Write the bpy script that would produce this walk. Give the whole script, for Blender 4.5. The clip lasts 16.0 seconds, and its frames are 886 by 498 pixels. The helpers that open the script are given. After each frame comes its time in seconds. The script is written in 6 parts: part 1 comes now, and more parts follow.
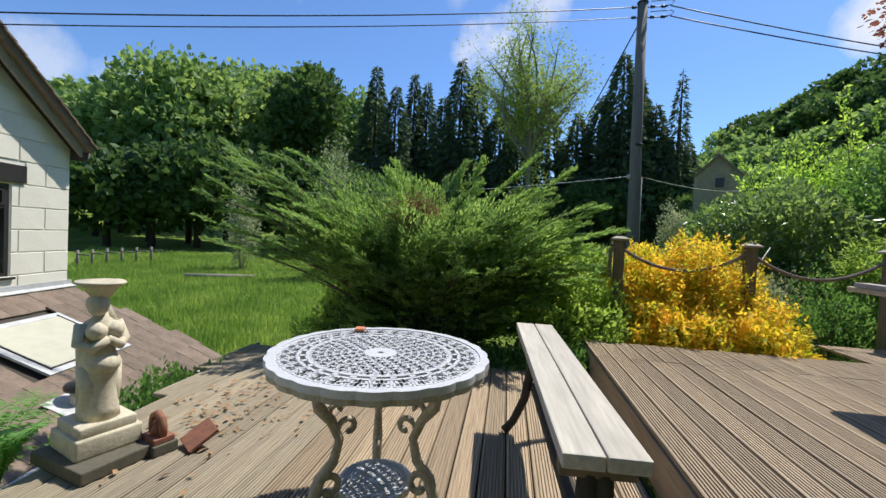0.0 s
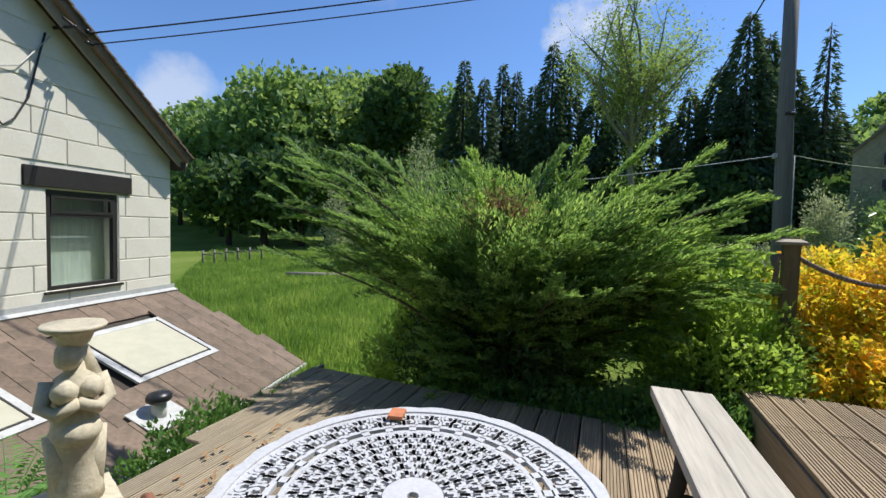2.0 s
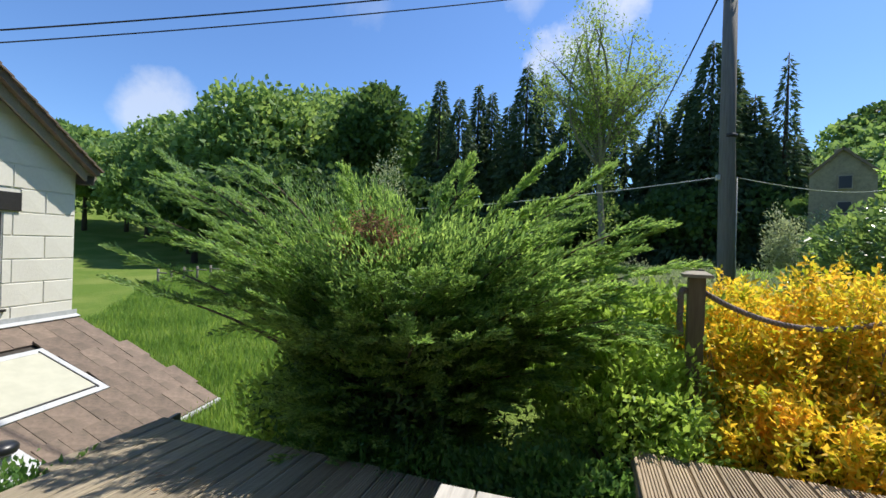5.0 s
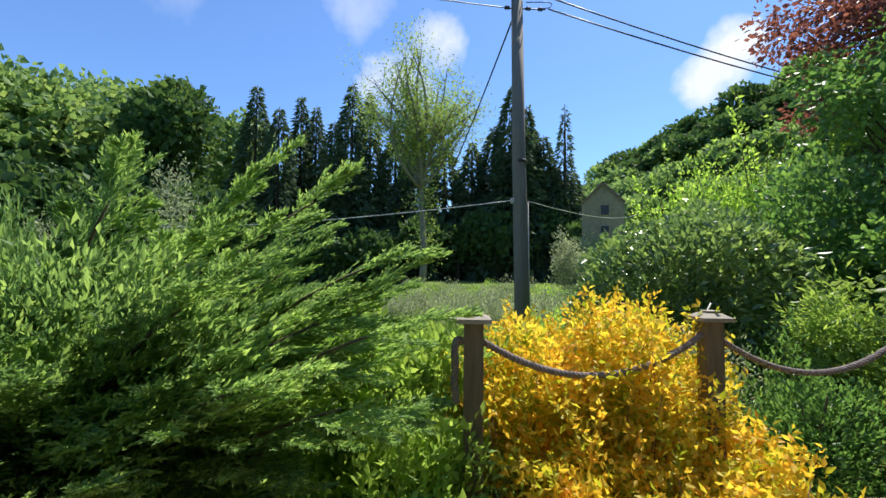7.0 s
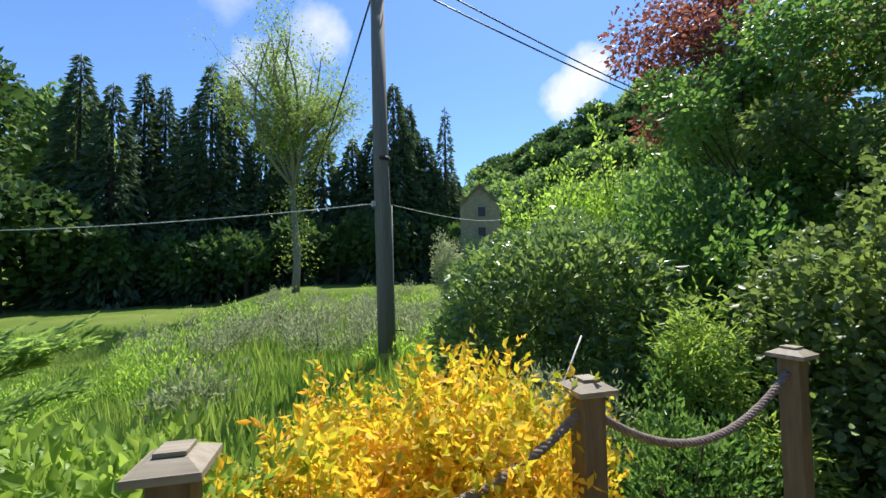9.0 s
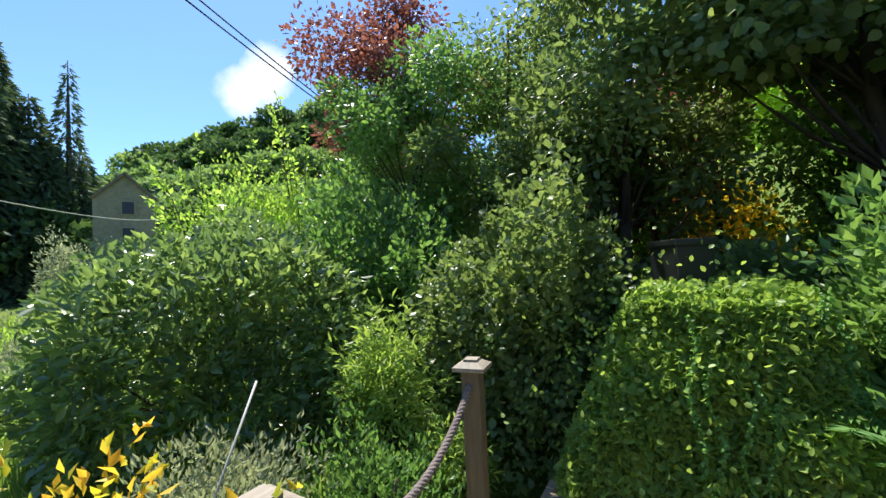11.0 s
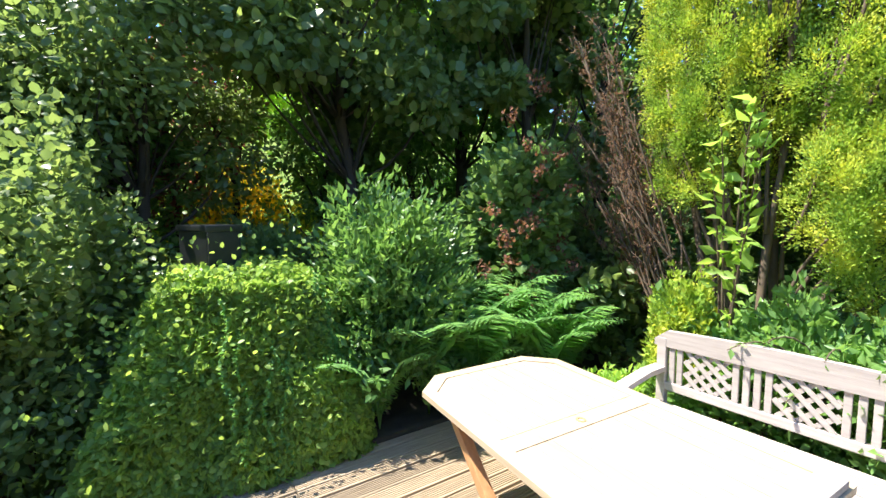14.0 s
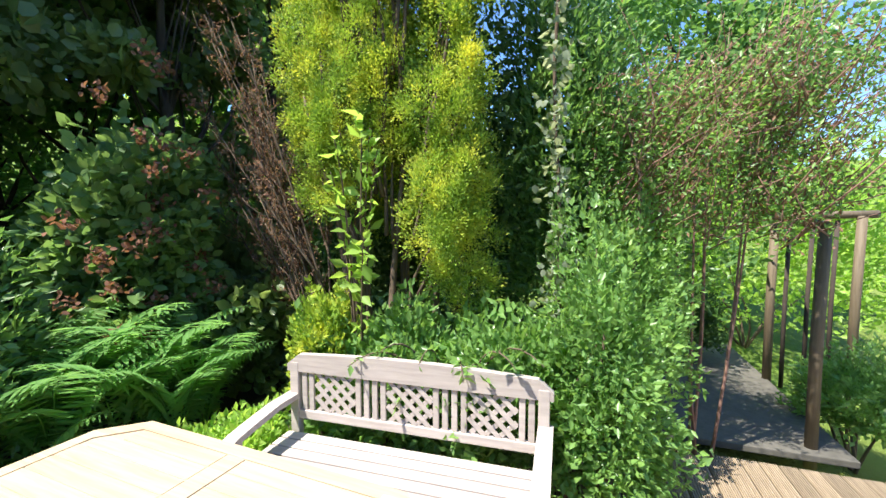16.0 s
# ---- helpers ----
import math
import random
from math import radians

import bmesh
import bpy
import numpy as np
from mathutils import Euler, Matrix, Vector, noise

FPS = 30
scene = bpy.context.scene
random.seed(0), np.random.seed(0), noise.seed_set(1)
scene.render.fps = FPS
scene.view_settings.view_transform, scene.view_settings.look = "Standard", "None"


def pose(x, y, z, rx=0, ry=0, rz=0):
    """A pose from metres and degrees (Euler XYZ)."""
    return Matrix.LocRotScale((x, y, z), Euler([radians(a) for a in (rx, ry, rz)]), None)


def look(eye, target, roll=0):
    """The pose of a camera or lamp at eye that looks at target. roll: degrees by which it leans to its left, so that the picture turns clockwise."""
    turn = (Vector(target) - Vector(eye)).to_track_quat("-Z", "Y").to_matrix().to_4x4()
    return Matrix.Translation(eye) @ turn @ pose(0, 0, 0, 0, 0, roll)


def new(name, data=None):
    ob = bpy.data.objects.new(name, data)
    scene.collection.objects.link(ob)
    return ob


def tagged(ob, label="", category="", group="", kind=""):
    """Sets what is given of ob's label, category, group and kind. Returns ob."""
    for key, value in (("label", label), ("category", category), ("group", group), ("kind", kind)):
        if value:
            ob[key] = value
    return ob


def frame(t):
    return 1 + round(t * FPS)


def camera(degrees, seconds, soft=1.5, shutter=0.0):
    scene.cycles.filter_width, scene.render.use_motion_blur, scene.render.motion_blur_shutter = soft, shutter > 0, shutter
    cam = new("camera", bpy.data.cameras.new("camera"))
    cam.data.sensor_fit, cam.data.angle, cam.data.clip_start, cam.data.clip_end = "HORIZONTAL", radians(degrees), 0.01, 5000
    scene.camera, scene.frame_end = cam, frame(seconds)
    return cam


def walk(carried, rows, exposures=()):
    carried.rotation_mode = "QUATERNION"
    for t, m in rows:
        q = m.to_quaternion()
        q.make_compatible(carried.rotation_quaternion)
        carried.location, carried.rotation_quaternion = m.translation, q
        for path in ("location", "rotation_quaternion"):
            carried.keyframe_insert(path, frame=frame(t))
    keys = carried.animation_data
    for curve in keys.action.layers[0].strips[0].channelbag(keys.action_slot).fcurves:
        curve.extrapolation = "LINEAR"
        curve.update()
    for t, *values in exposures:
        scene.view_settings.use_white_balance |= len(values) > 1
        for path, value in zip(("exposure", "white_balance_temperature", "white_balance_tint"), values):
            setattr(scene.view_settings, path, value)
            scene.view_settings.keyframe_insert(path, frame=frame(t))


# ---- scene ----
cam = camera(94.1, 16.0)
METRES, EYE, TILT, LEAN, TURN = 6.1, 1.4, 0.0, 0.0, 5.9
PATH = [
    (0, (0.184, 0.142, 1.185), (-0.124, 2.117, 1.126), 2.8),
    (0.5, (0.16, 0.371, 1.204), (-0.242, 2.329, 1.121), 2.2),
    (1, (0.12, 0.635, 1.243), (-0.358, 2.575, 1.15), 1.8),
    (1.5, (0.083, 0.802, 1.272), (-0.507, 2.71, 1.17), 1.7),
    (2, (0.059, 0.967, 1.287), (-0.669, 2.828, 1.186), 1.7),
    (2.5, (0.059, 1.087, 1.308), (-0.786, 2.897, 1.215), 1.9),
    (3, (0.053, 1.167, 1.322), (-0.879, 2.934, 1.235), 1.9),
    (3.2, (0.046, 1.2, 1.324), (-0.901, 2.96, 1.244), 2.0),
    (3.8, (0.24, 1.10, 1.34), (-0.66, 2.88, 1.28), 2.0),
    (4.4, (0.56, 1.12, 1.36), (-0.22, 2.96, 1.33), 2.0),
    (4.85, (0.66, 1.50, 1.38), (-0.02, 3.38, 1.365), 2.0),
    (5.3, (0.719, 2.012, 1.394), (0.141, 3.927, 1.394), 1.9),
    (5.5, (0.781, 2.076, 1.397), (0.285, 4.013, 1.425), 1.4),
    (6, (0.884, 2.297, 1.389), (0.624, 4.279, 1.452), 1.1),
    (6.5, (0.997, 2.587, 1.452), (0.957, 4.585, 1.54), 1.0),
    (7, (1.083, 2.742, 1.504), (1.21, 4.736, 1.602), 0.6),
    (7.5, (1.274, 2.961, 1.66), (1.506, 4.945, 1.762), 0.4),
    (8, (1.389, 3.158, 1.719), (1.719, 5.128, 1.821), 0.1),
    (8.2, (1.423, 3.261, 1.723), (1.796, 5.223, 1.823), -0.1),
    (10.3, (2.045, 3.992, 1.775), (3.414, 5.448, 1.851), -2.1),
    (10.5, (2.059, 4.043, 1.789), (3.541, 5.384, 1.863), -2.2),
    (11, (2.11, 4.141, 1.8), (3.868, 5.092, 1.869), -2.7),
    (11.3, (2.116, 4.13, 1.839), (3.998, 4.805, 1.876), -3.6),
    (11.5, (2.09, 4.141, 1.86), (4.019, 4.67, 1.849), -3.1),
    (12, (2.032, 4.218, 1.973), (4.025, 4.301, 1.836), -2.0),
    (12.5, (1.988, 4.221, 1.978), (3.965, 3.961, 1.824), -1.8),
    (13, (1.996, 4.253, 1.975), (3.906, 3.686, 1.808), -1.3),
    (13.5, (1.986, 4.263, 1.963), (3.797, 3.431, 1.797), -0.8),
    (14, (1.952, 4.253, 1.962), (3.632, 3.18, 1.798), -0.3),
    (14.5, (1.928, 4.207, 1.961), (3.438, 2.905, 1.808), 0.0),
    (15, (1.894, 4.104, 1.965), (3.183, 2.581, 1.823), 0.2),
    (15.5, (1.873, 3.893, 1.96), (2.856, 2.156, 1.835), 0.2),
    (16, (1.756, 3.576, 2.017), (2.415, 1.693, 1.871), 0.0),
]
walk(cam, [(t, look(eye, target, roll)) for t, eye, target, roll in PATH],
     exposures=[(0, 0.25), (3, 0.18), (6, 0.45), (8.2, 0.5), (10.5, 0.6), (11, 0.75), (11.5, 1.1), (12.5, 1.55), (13.5, 1.6), (15, 1.5), (16, 1.3)])

# ---- world, sun, exposure ----
SUN_AZ, SUN_EL = 50.0, 61.0          # degrees from +x towards +y, and above the horizon
sun_dir = Vector((math.cos(radians(SUN_AZ)) * math.cos(radians(SUN_EL)), math.sin(radians(SUN_AZ)) * math.cos(radians(SUN_EL)), math.sin(radians(SUN_EL))))
sun_data = bpy.data.lights.new("sun", "SUN")
sun_data.energy, sun_data.angle, sun_data.color = 5.0, radians(0.55), (1.0, 0.95, 0.86)
sun_ob = new("sun", sun_data)
sun_ob.matrix_world = look(sun_dir * 40, (0, 0, 0))


class Tree_:
    """Small helper that wires shader nodes."""

    def __init__(self, tree):
        self.t = tree
        tree.nodes.clear()

    def n(self, kind, **props):
        node = self.t.nodes.new(kind)
        for k, v in props.items():
            if k == "operation":
                node.operation = v
            elif k == "blend_type":
                node.blend_type = v
            elif k == "data_type":
                node.data_type = v
            elif k == "ins":
                for key, val in v.items():
                    if isinstance(val, bpy.types.NodeSocket):
                        self.t.links.new(val, node.inputs[key])
                    else:
                        node.inputs[key].default_value = val
        return node

    def math(self, op, a, b=0.0, c=0.0, clamp=False):
        node = self.n("ShaderNodeMath", operation=op, ins={0: a, 1: b, 2: c})
        node.use_clamp = clamp
        return node.outputs[0]

    def mix(self, fac, a, b, blend="MIX"):
        node = self.t.nodes.new("ShaderNodeMixRGB")
        node.blend_type = blend
        for key, val in ((0, fac), (1, a), (2, b)):
            if isinstance(val, bpy.types.NodeSocket):
                self.t.links.new(val, node.inputs[key])
            else:
                node.inputs[key].default_value = val if key == 0 else (*val[:3], 1)
        return node.outputs[0]

    def ramp(self, fac, stops):
        node = self.t.nodes.new("ShaderNodeValToRGB")
        el = node.color_ramp.elements
        while len(el) < len(stops):
            el.new(0.5)
        for e, (p, c) in zip(el, stops):
            e.position, e.color = p, (*c, 1)
        self.t.links.new(fac, node.inputs[0])
        return node.outputs[0]

    def noise(self, vec, scale, detail=4.0, rough=0.55):
        node = self.n("ShaderNodeTexNoise", ins={"Scale": scale, "Detail": detail, "Roughness": rough})
        if vec is not None:
            self.t.links.new(vec, node.inputs["Vector"])
        return node.outputs[0]


def bearing(az, dist, el=0.0):
    """A place az degrees to the right of +y, el degrees up, seen from the deck."""
    return Vector((dist * math.sin(radians(az)), dist * math.cos(radians(az)), dist * math.tan(radians(el))))


world = bpy.data.worlds.new("world")
scene.world = world
world.use_nodes = True
W = Tree_(world.node_tree)
sky = W.n("ShaderNodeTexSky")
sky.sky_type, sky.sun_disc = "NISHITA", False
sky.sun_elevation, sky.sun_rotation = radians(SUN_EL), radians(90 - SUN_AZ)
sky.air_density, sky.dust_density, sky.ozone_density = 1.0, 0.3, 2.5
vec = W.n("ShaderNodeTexCoord").outputs["Generated"]
wisp = W.noise(vec, 6.0, 7.0, 0.62)
cover = None
for az, el, size, dens in ((-2, 25.0, 5.0, 0.9), (2.0, 28.5, 4.0, 0.8), (-54, 14.0, 4.0, 0.5), (-46, 13.4, 4.0, 0.5), (-9, 33, 4, 0.35), (39.5, 23.5, 3.6, 1.0), (36.5, 22, 3.0, 0.9), (-31, 31, 5, 0.2)):
    d = bearing(az, 1.0, el).normalized()
    dot = W.n("ShaderNodeVectorMath", operation="DOT_PRODUCT", ins={0: vec, 1: d}).outputs["Value"]
    a = W.math("MULTIPLY", W.math("SUBTRACT", 1.0, dot), 1.0 / (1 - math.cos(radians(size))))
    a = W.math("SUBTRACT", 1.0, a)
    a = W.math("ADD", a, W.math("MULTIPLY", W.math("SUBTRACT", wisp, 0.5), 4.6))
    a = W.math("MULTIPLY", W.math("MULTIPLY", a, 0.8, clamp=True), dens)
    cover = a if cover is None else W.math("MAXIMUM", cover, a)
tint = W.mix(1.0, sky.outputs[0], (0.74, 0.96, 1.24), "MULTIPLY")
lit = W.mix(cover, tint, (6.2, 6.4, 6.8))
bg = W.n("ShaderNodeBackground", ins={"Color": lit, "Strength": 0.12})
W.t.links.new(bg.outputs[0], W.n("ShaderNodeOutputWorld").inputs[0])


# ---- materials ----
def material(name, base, base2=None, rough=0.7, metal=0.0, grain=20.0, stain=2.0, bump=0.1, stretch=(1, 1, 1), dirt=None, dirt_amount=0.3, vary=0.0, spec=0.5):
    """A surface with grain and stains at real size; vary: change of brightness from piece to piece."""
    m = bpy.data.materials.new(name)
    m.use_nodes = True
    T = Tree_(m.node_tree)
    base2 = base2 or tuple(c * 0.7 for c in base)
    dirt = dirt or tuple(c * 0.45 for c in base)
    co = T.n("ShaderNodeMapping", ins={"Vector": T.n("ShaderNodeTexCoord").outputs["Object"], "Scale": stretch}).outputs[0]
    fine = T.noise(co, grain, 6.0, 0.65)
    broad = T.noise(co, stain, 4.0, 0.6)
    col = T.mix(T.ramp(fine, ((0.3, (0, 0, 0)), (0.7, (1, 1, 1)))), base, base2)
    col = T.mix(T.math("MULTIPLY", T.ramp(broad, ((0.45, (0, 0, 0)), (0.72, (1, 1, 1)))), dirt_amount), col, dirt)
    if vary:
        rnd = T.n("ShaderNodeObjectInfo").outputs["Random"]
        v = T.math("ADD", 1 - vary, T.math("MULTIPLY", rnd, 2 * vary))
        grey = T.n("ShaderNodeCombineColor", ins={0: v, 1: v, 2: v}).outputs[0]
        col = T.mix(1.0, col, grey, "MULTIPLY")
    p = T.n("ShaderNodeBsdfPrincipled", ins={"Base Color": col, "Roughness": rough, "Metallic": metal, "Specular IOR Level": spec})
    if bump:
        b = T.n("ShaderNodeBump", ins={"Height": fine, "Strength": bump, "Distance": 0.01})
        T.t.links.new(b.outputs[0], p.inputs["Normal"])
    T.t.links.new(p.outputs[0], T.n("ShaderNodeOutputMaterial").inputs[0])
    return m


def leaf_material(name, stops, rough=0.45, through_light=0.3, gloss=0.5, patch=0.6, patch_scale=1.2, lively=1.75):
    """Leaves: colour from leaf to leaf and from patch to patch, some light passing through."""
    m = bpy.data.materials.new(name)
    m.use_nodes = True
    T = Tree_(m.node_tree)
    rnd = T.n("ShaderNodeNewGeometry").outputs["Random Per Island"]
    broad = T.noise(T.n("ShaderNodeTexCoord").outputs["Object"], patch_scale, 3.0)
    f = T.math("ADD", T.math("MULTIPLY", rnd, 1 - patch), T.math("MULTIPLY", T.math("MULTIPLY_ADD", broad, 2.4, -0.7, clamp=True), patch))
    col = T.ramp(f, [(at, tuple(min(0.8, (0.88 * v + 0.12 * sum(c) / 3) * lively) for v in c)) for at, c in stops])
    p = T.n("ShaderNodeBsdfPrincipled", ins={"Base Color": col, "Roughness": rough, "Specular IOR Level": gloss})
    glow = T.mix(1.0, col, (1.5, 1.42, 0.95), "MULTIPLY")
    tr = T.n("ShaderNodeBsdfTranslucent", ins={"Color": glow})
    mixn = T.n("ShaderNodeMixShader", ins={0: min(0.58, through_light + 0.2), 1: p.outputs[0], 2: tr.outputs[0]})
    T.t.links.new(mixn.outputs[0], T.n("ShaderNodeOutputMaterial").inputs[0])
    return m


deck_grey = material("weathered_deck", (0.46, 0.39, 0.28), (0.25, 0.205, 0.145), 0.75, grain=60, stain=2.5, bump=0.25, stretch=(1, 0.06, 1), dirt=(0.13, 0.115, 0.085), dirt_amount=0.55, vary=0.2)
deck_brown = material("brown_deck", (0.43, 0.335, 0.225), (0.23, 0.17, 0.11), 0.75, grain=60, stain=1.8, bump=0.25, stretch=(1, 0.06, 1), dirt=(0.12, 0.10, 0.075), dirt_amount=0.5, vary=0.2)
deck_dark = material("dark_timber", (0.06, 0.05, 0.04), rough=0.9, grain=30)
bench_wood = material("silver_timber", (0.52, 0.48, 0.41), (0.34, 0.31, 0.265), 0.7, grain=45, stain=6, bump=0.3, stretch=(1, 0.07, 1), dirt=(0.22, 0.21, 0.18), dirt_amount=0.5, vary=0.1)
post_wood = material("post_timber", (0.20, 0.155, 0.095), (0.12, 0.09, 0.055), 0.7, grain=50, stain=5, bump=0.3, stretch=(1, 1, 0.08), dirt=(0.07, 0.055, 0.04), vary=0.08)
cap_wood = material("cap_timber", (0.38, 0.33, 0.25), (0.24, 0.2, 0.15), 0.7, grain=50, stain=8, stretch=(0.1, 1, 1))
table_teak = material("bleached_teak", (0.50, 0.41, 0.30), (0.40, 0.30, 0.19), 0.6, grain=40, stain=3, bump=0.15, stretch=(0.06, 1, 1), dirt=(0.5, 0.36, 0.22), dirt_amount=0.35, vary=0.05)
teak_frame = material("orange_teak", (0.55, 0.30, 0.14), (0.40, 0.2, 0.09), 0.5, grain=40, stain=4, stretch=(1, 1, 0.1))
seat_wood = material("faded_seat_timber", (0.50, 0.44, 0.40), (0.36, 0.31, 0.28), 0.75, grain=40, stain=6, bump=0.2, stretch=(0.08, 1, 1), dirt=(0.24, 0.2, 0.19), vary=0.1)
white_metal = material("white_cast_metal", (0.60, 0.605, 0.63), (0.47, 0.475, 0.50), 0.42, grain=80, stain=14, bump=0.12, dirt=(0.34, 0.34, 0.32), dirt_amount=0.3)
cream_metal = material("weathered_cream_metal", (0.50, 0.46, 0.37), (0.30, 0.26, 0.19), 0.6, grain=70, stain=20, bump=0.2, dirt=(0.16, 0.13, 0.09), dirt_amount=0.6)
stone_cream = material("cast_stone", (0.62, 0.56, 0.43), (0.47, 0.42, 0.31), 0.85, grain=55, stain=7, bump=0.3, dirt=(0.22, 0.20, 0.13), dirt_amount=0.45)
stone_dark = material("mossy_stone", (0.13, 0.115, 0.085), (0.08, 0.075, 0.05), 0.9, grain=40, stain=8)
terracotta = material("terracotta", (0.30, 0.125, 0.07), (0.20, 0.08, 0.05), 0.8, grain=50, stain=14, dirt=(0.08, 0.06, 0.045))
painted_block = material("cream_painted_block", (0.80, 0.77, 0.68), (0.74, 0.71, 0.62), 0.75, grain=25, stain=1.2, bump=0.25, dirt=(0.60, 0.56, 0.47), dirt_amount=0.35)
joint_paint = material("white_joint_paint", (0.84, 0.81, 0.73), rough=0.8)
roof_slate = material("stone_roof_tile", (0.225, 0.165, 0.125), (0.14, 0.105, 0.08), 0.9, grain=28, stain=5, bump=0.5, dirt=(0.09, 0.075, 0.055), dirt_amount=0.6, vary=0.15)
lead = material("pale_lead", (0.55, 0.56, 0.56), (0.42, 0.43, 0.43), 0.55, metal=0.0, grain=18, stain=5)
skylight_sheet = material("clouded_skylight_sheet", (0.47, 0.46, 0.36), (0.42, 0.41, 0.32), 0.6, grain=6, stain=3, bump=0.0, dirt=(0.34, 0.34, 0.26))
black_paint = material("black_paint", (0.022, 0.02, 0.02), (0.035, 0.03, 0.03), 0.5, grain=30, stain=6)
black_plastic = material("black_plastic", (0.02, 0.022, 0.026), rough=0.35, grain=30)
curtain = material("pale_curtain", (0.32, 0.38, 0.36), (0.2, 0.25, 0.24), 0.9, grain=9, stretch=(6, 6, 0.4))
pole_wood = material("grey_pole_timber", (0.22, 0.20, 0.165), (0.13, 0.12, 0.10), 0.8, grain=40, stain=4, stretch=(1, 1, 0.06), bump=0.3)
cable = material("black_cable", (0.03, 0.032, 0.04), rough=0.5, grain=30)
pale_cable = material("pale_cable", (0.65, 0.65, 0.62), rough=0.5, grain=30)
rope_fibre = material("weathered_rope", (0.29, 0.235, 0.205), (0.17, 0.135, 0.12), 0.9, grain=160, stain=12, bump=0.4)
bark = material("brown_bark", (0.16, 0.115, 0.075), (0.085, 0.06, 0.04), 0.9, grain=25, stain=4, stretch=(1, 1, 0.25), bump=0.6)
bark_dark = material("dark_bark", (0.075, 0.055, 0.042), (0.045, 0.035, 0.026), 0.9, grain=25, stain=4, stretch=(1, 1, 0.25), bump=0.6)
bark_pale = material("pale_bark", (0.26, 0.24, 0.19), (0.15, 0.14, 0.11), 0.9, grain=20, stain=4, stretch=(1, 1, 0.3))
twig_red = material("pinkish_twig", (0.33, 0.19, 0.14), (0.22, 0.12, 0.09), 0.8, grain=30)
soil = material("garden_soil", (0.055, 0.045, 0.032), (0.03, 0.025, 0.018), 0.95, grain=14, stain=2, bump=0.8)
litter = material("dry_leaf", (0.38, 0.23, 0.12), (0.26, 0.15, 0.07), 0.85, grain=20)
house_stone = material("yellow_rubble_stone", (0.34, 0.29, 0.20), (0.22, 0.19, 0.13), 0.9, grain=6, stain=1.5, bump=0.5)
paving = material("mossy_paving", (0.13, 0.12, 0.10), (0.08, 0.075, 0.062), 0.9, grain=14, stain=1.5, bump=0.5)
sign_yellow = material("warning_yellow", (0.55, 0.45, 0.16), rough=0.5, grain=10)
glass = bpy.data.materials.new("window_glass")
glass.use_nodes = True
_g = glass.node_tree.nodes["Principled BSDF"]
_g.inputs["Base Color"].default_value, _g.inputs["Roughness"].default_value = (0.9, 0.95, 0.93, 1), 0.03
_g.inputs["Transmission Weight"].default_value = 1.0

G = lambda *c: c
leaf_juniper = leaf_material("juniper_spray", ((0.0, (0.035, 0.07, 0.03)), (0.45, (0.09, 0.16, 0.045)), (1.0, (0.20, 0.29, 0.07))), 0.5, 0.3, 0.35, patch=0.45, patch_scale=2.2, lively=2.2)
leaf_brown = leaf_material("dead_spray", ((0.0, (0.20, 0.10, 0.06)), (1.0, (0.42, 0.24, 0.16))), 0.8, 0.15, 0.2, lively=1.0)
leaf_rust = leaf_material("rust_flower_head", ((0.0, (0.16, 0.07, 0.04)), (1.0, (0.32, 0.15, 0.09))), 0.8, 0.1, 0.2, lively=1.0)
leaf_spiraea = leaf_material("golden_leaf", ((0.0, (0.14, 0.22, 0.0)), (0.28, (0.36, 0.40, 0.0)), (0.52, (0.68, 0.54, 0.02)), (0.82, (0.74, 0.42, 0.0)), (1.0, (0.66, 0.24, 0.02))), 0.5, 0.32, 0.35, patch=0.5, patch_scale=3.5, lively=1.15)
leaf_laurel = leaf_material("glossy_dark_leaf", ((0.0, (0.028, 0.055, 0.022)), (0.6, (0.06, 0.10, 0.03)), (1.0, (0.14, 0.20, 0.05))), 0.32, 0.25, 1.0, patch=0.3, lively=3.0)
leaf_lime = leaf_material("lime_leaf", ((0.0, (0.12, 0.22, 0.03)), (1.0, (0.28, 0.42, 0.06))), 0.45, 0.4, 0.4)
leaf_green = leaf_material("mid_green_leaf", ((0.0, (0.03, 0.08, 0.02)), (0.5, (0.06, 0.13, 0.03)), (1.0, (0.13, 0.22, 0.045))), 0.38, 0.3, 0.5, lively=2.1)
# leaves of shaded plants: colour lifted and yellowed in place of fill light
leaf_shade = leaf_material("shaded_green_leaf", ((0.0, (0.032, 0.058, 0.018)), (0.6, (0.062, 0.095, 0.028)), (1.0, (0.115, 0.15, 0.04))), 0.4, 0.3, 0.6, lively=2.8)
leaf_creeper = leaf_material("creeper_leaf", ((0.0, (0.08, 0.14, 0.025)), (0.6, (0.15, 0.235, 0.04)), (1.0, (0.25, 0.34, 0.06))), 0.45, 0.3, 0.4, patch=0.4, patch_scale=3, lively=1.95)
leaf_copper = leaf_material("copper_leaf", ((0.0, (0.07, 0.02, 0.025)), (1.0, (0.20, 0.07, 0.06))), 0.45, 0.3, 0.4)
leaf_golden = leaf_material("golden_conifer_spray", ((0.0, (0.05, 0.12, 0.015)), (0.45, (0.17, 0.26, 0.02)), (1.0, (0.46, 0.44, 0.03))), 0.6, 0.15, 0.2, patch=0.85, patch_scale=4.5)
leaf_fern = leaf_material("fern_frond", ((0.0, (0.045, 0.115, 0.03)), (1.0, (0.11, 0.22, 0.05))), 0.5, 0.35, 0.35, lively=2.4)
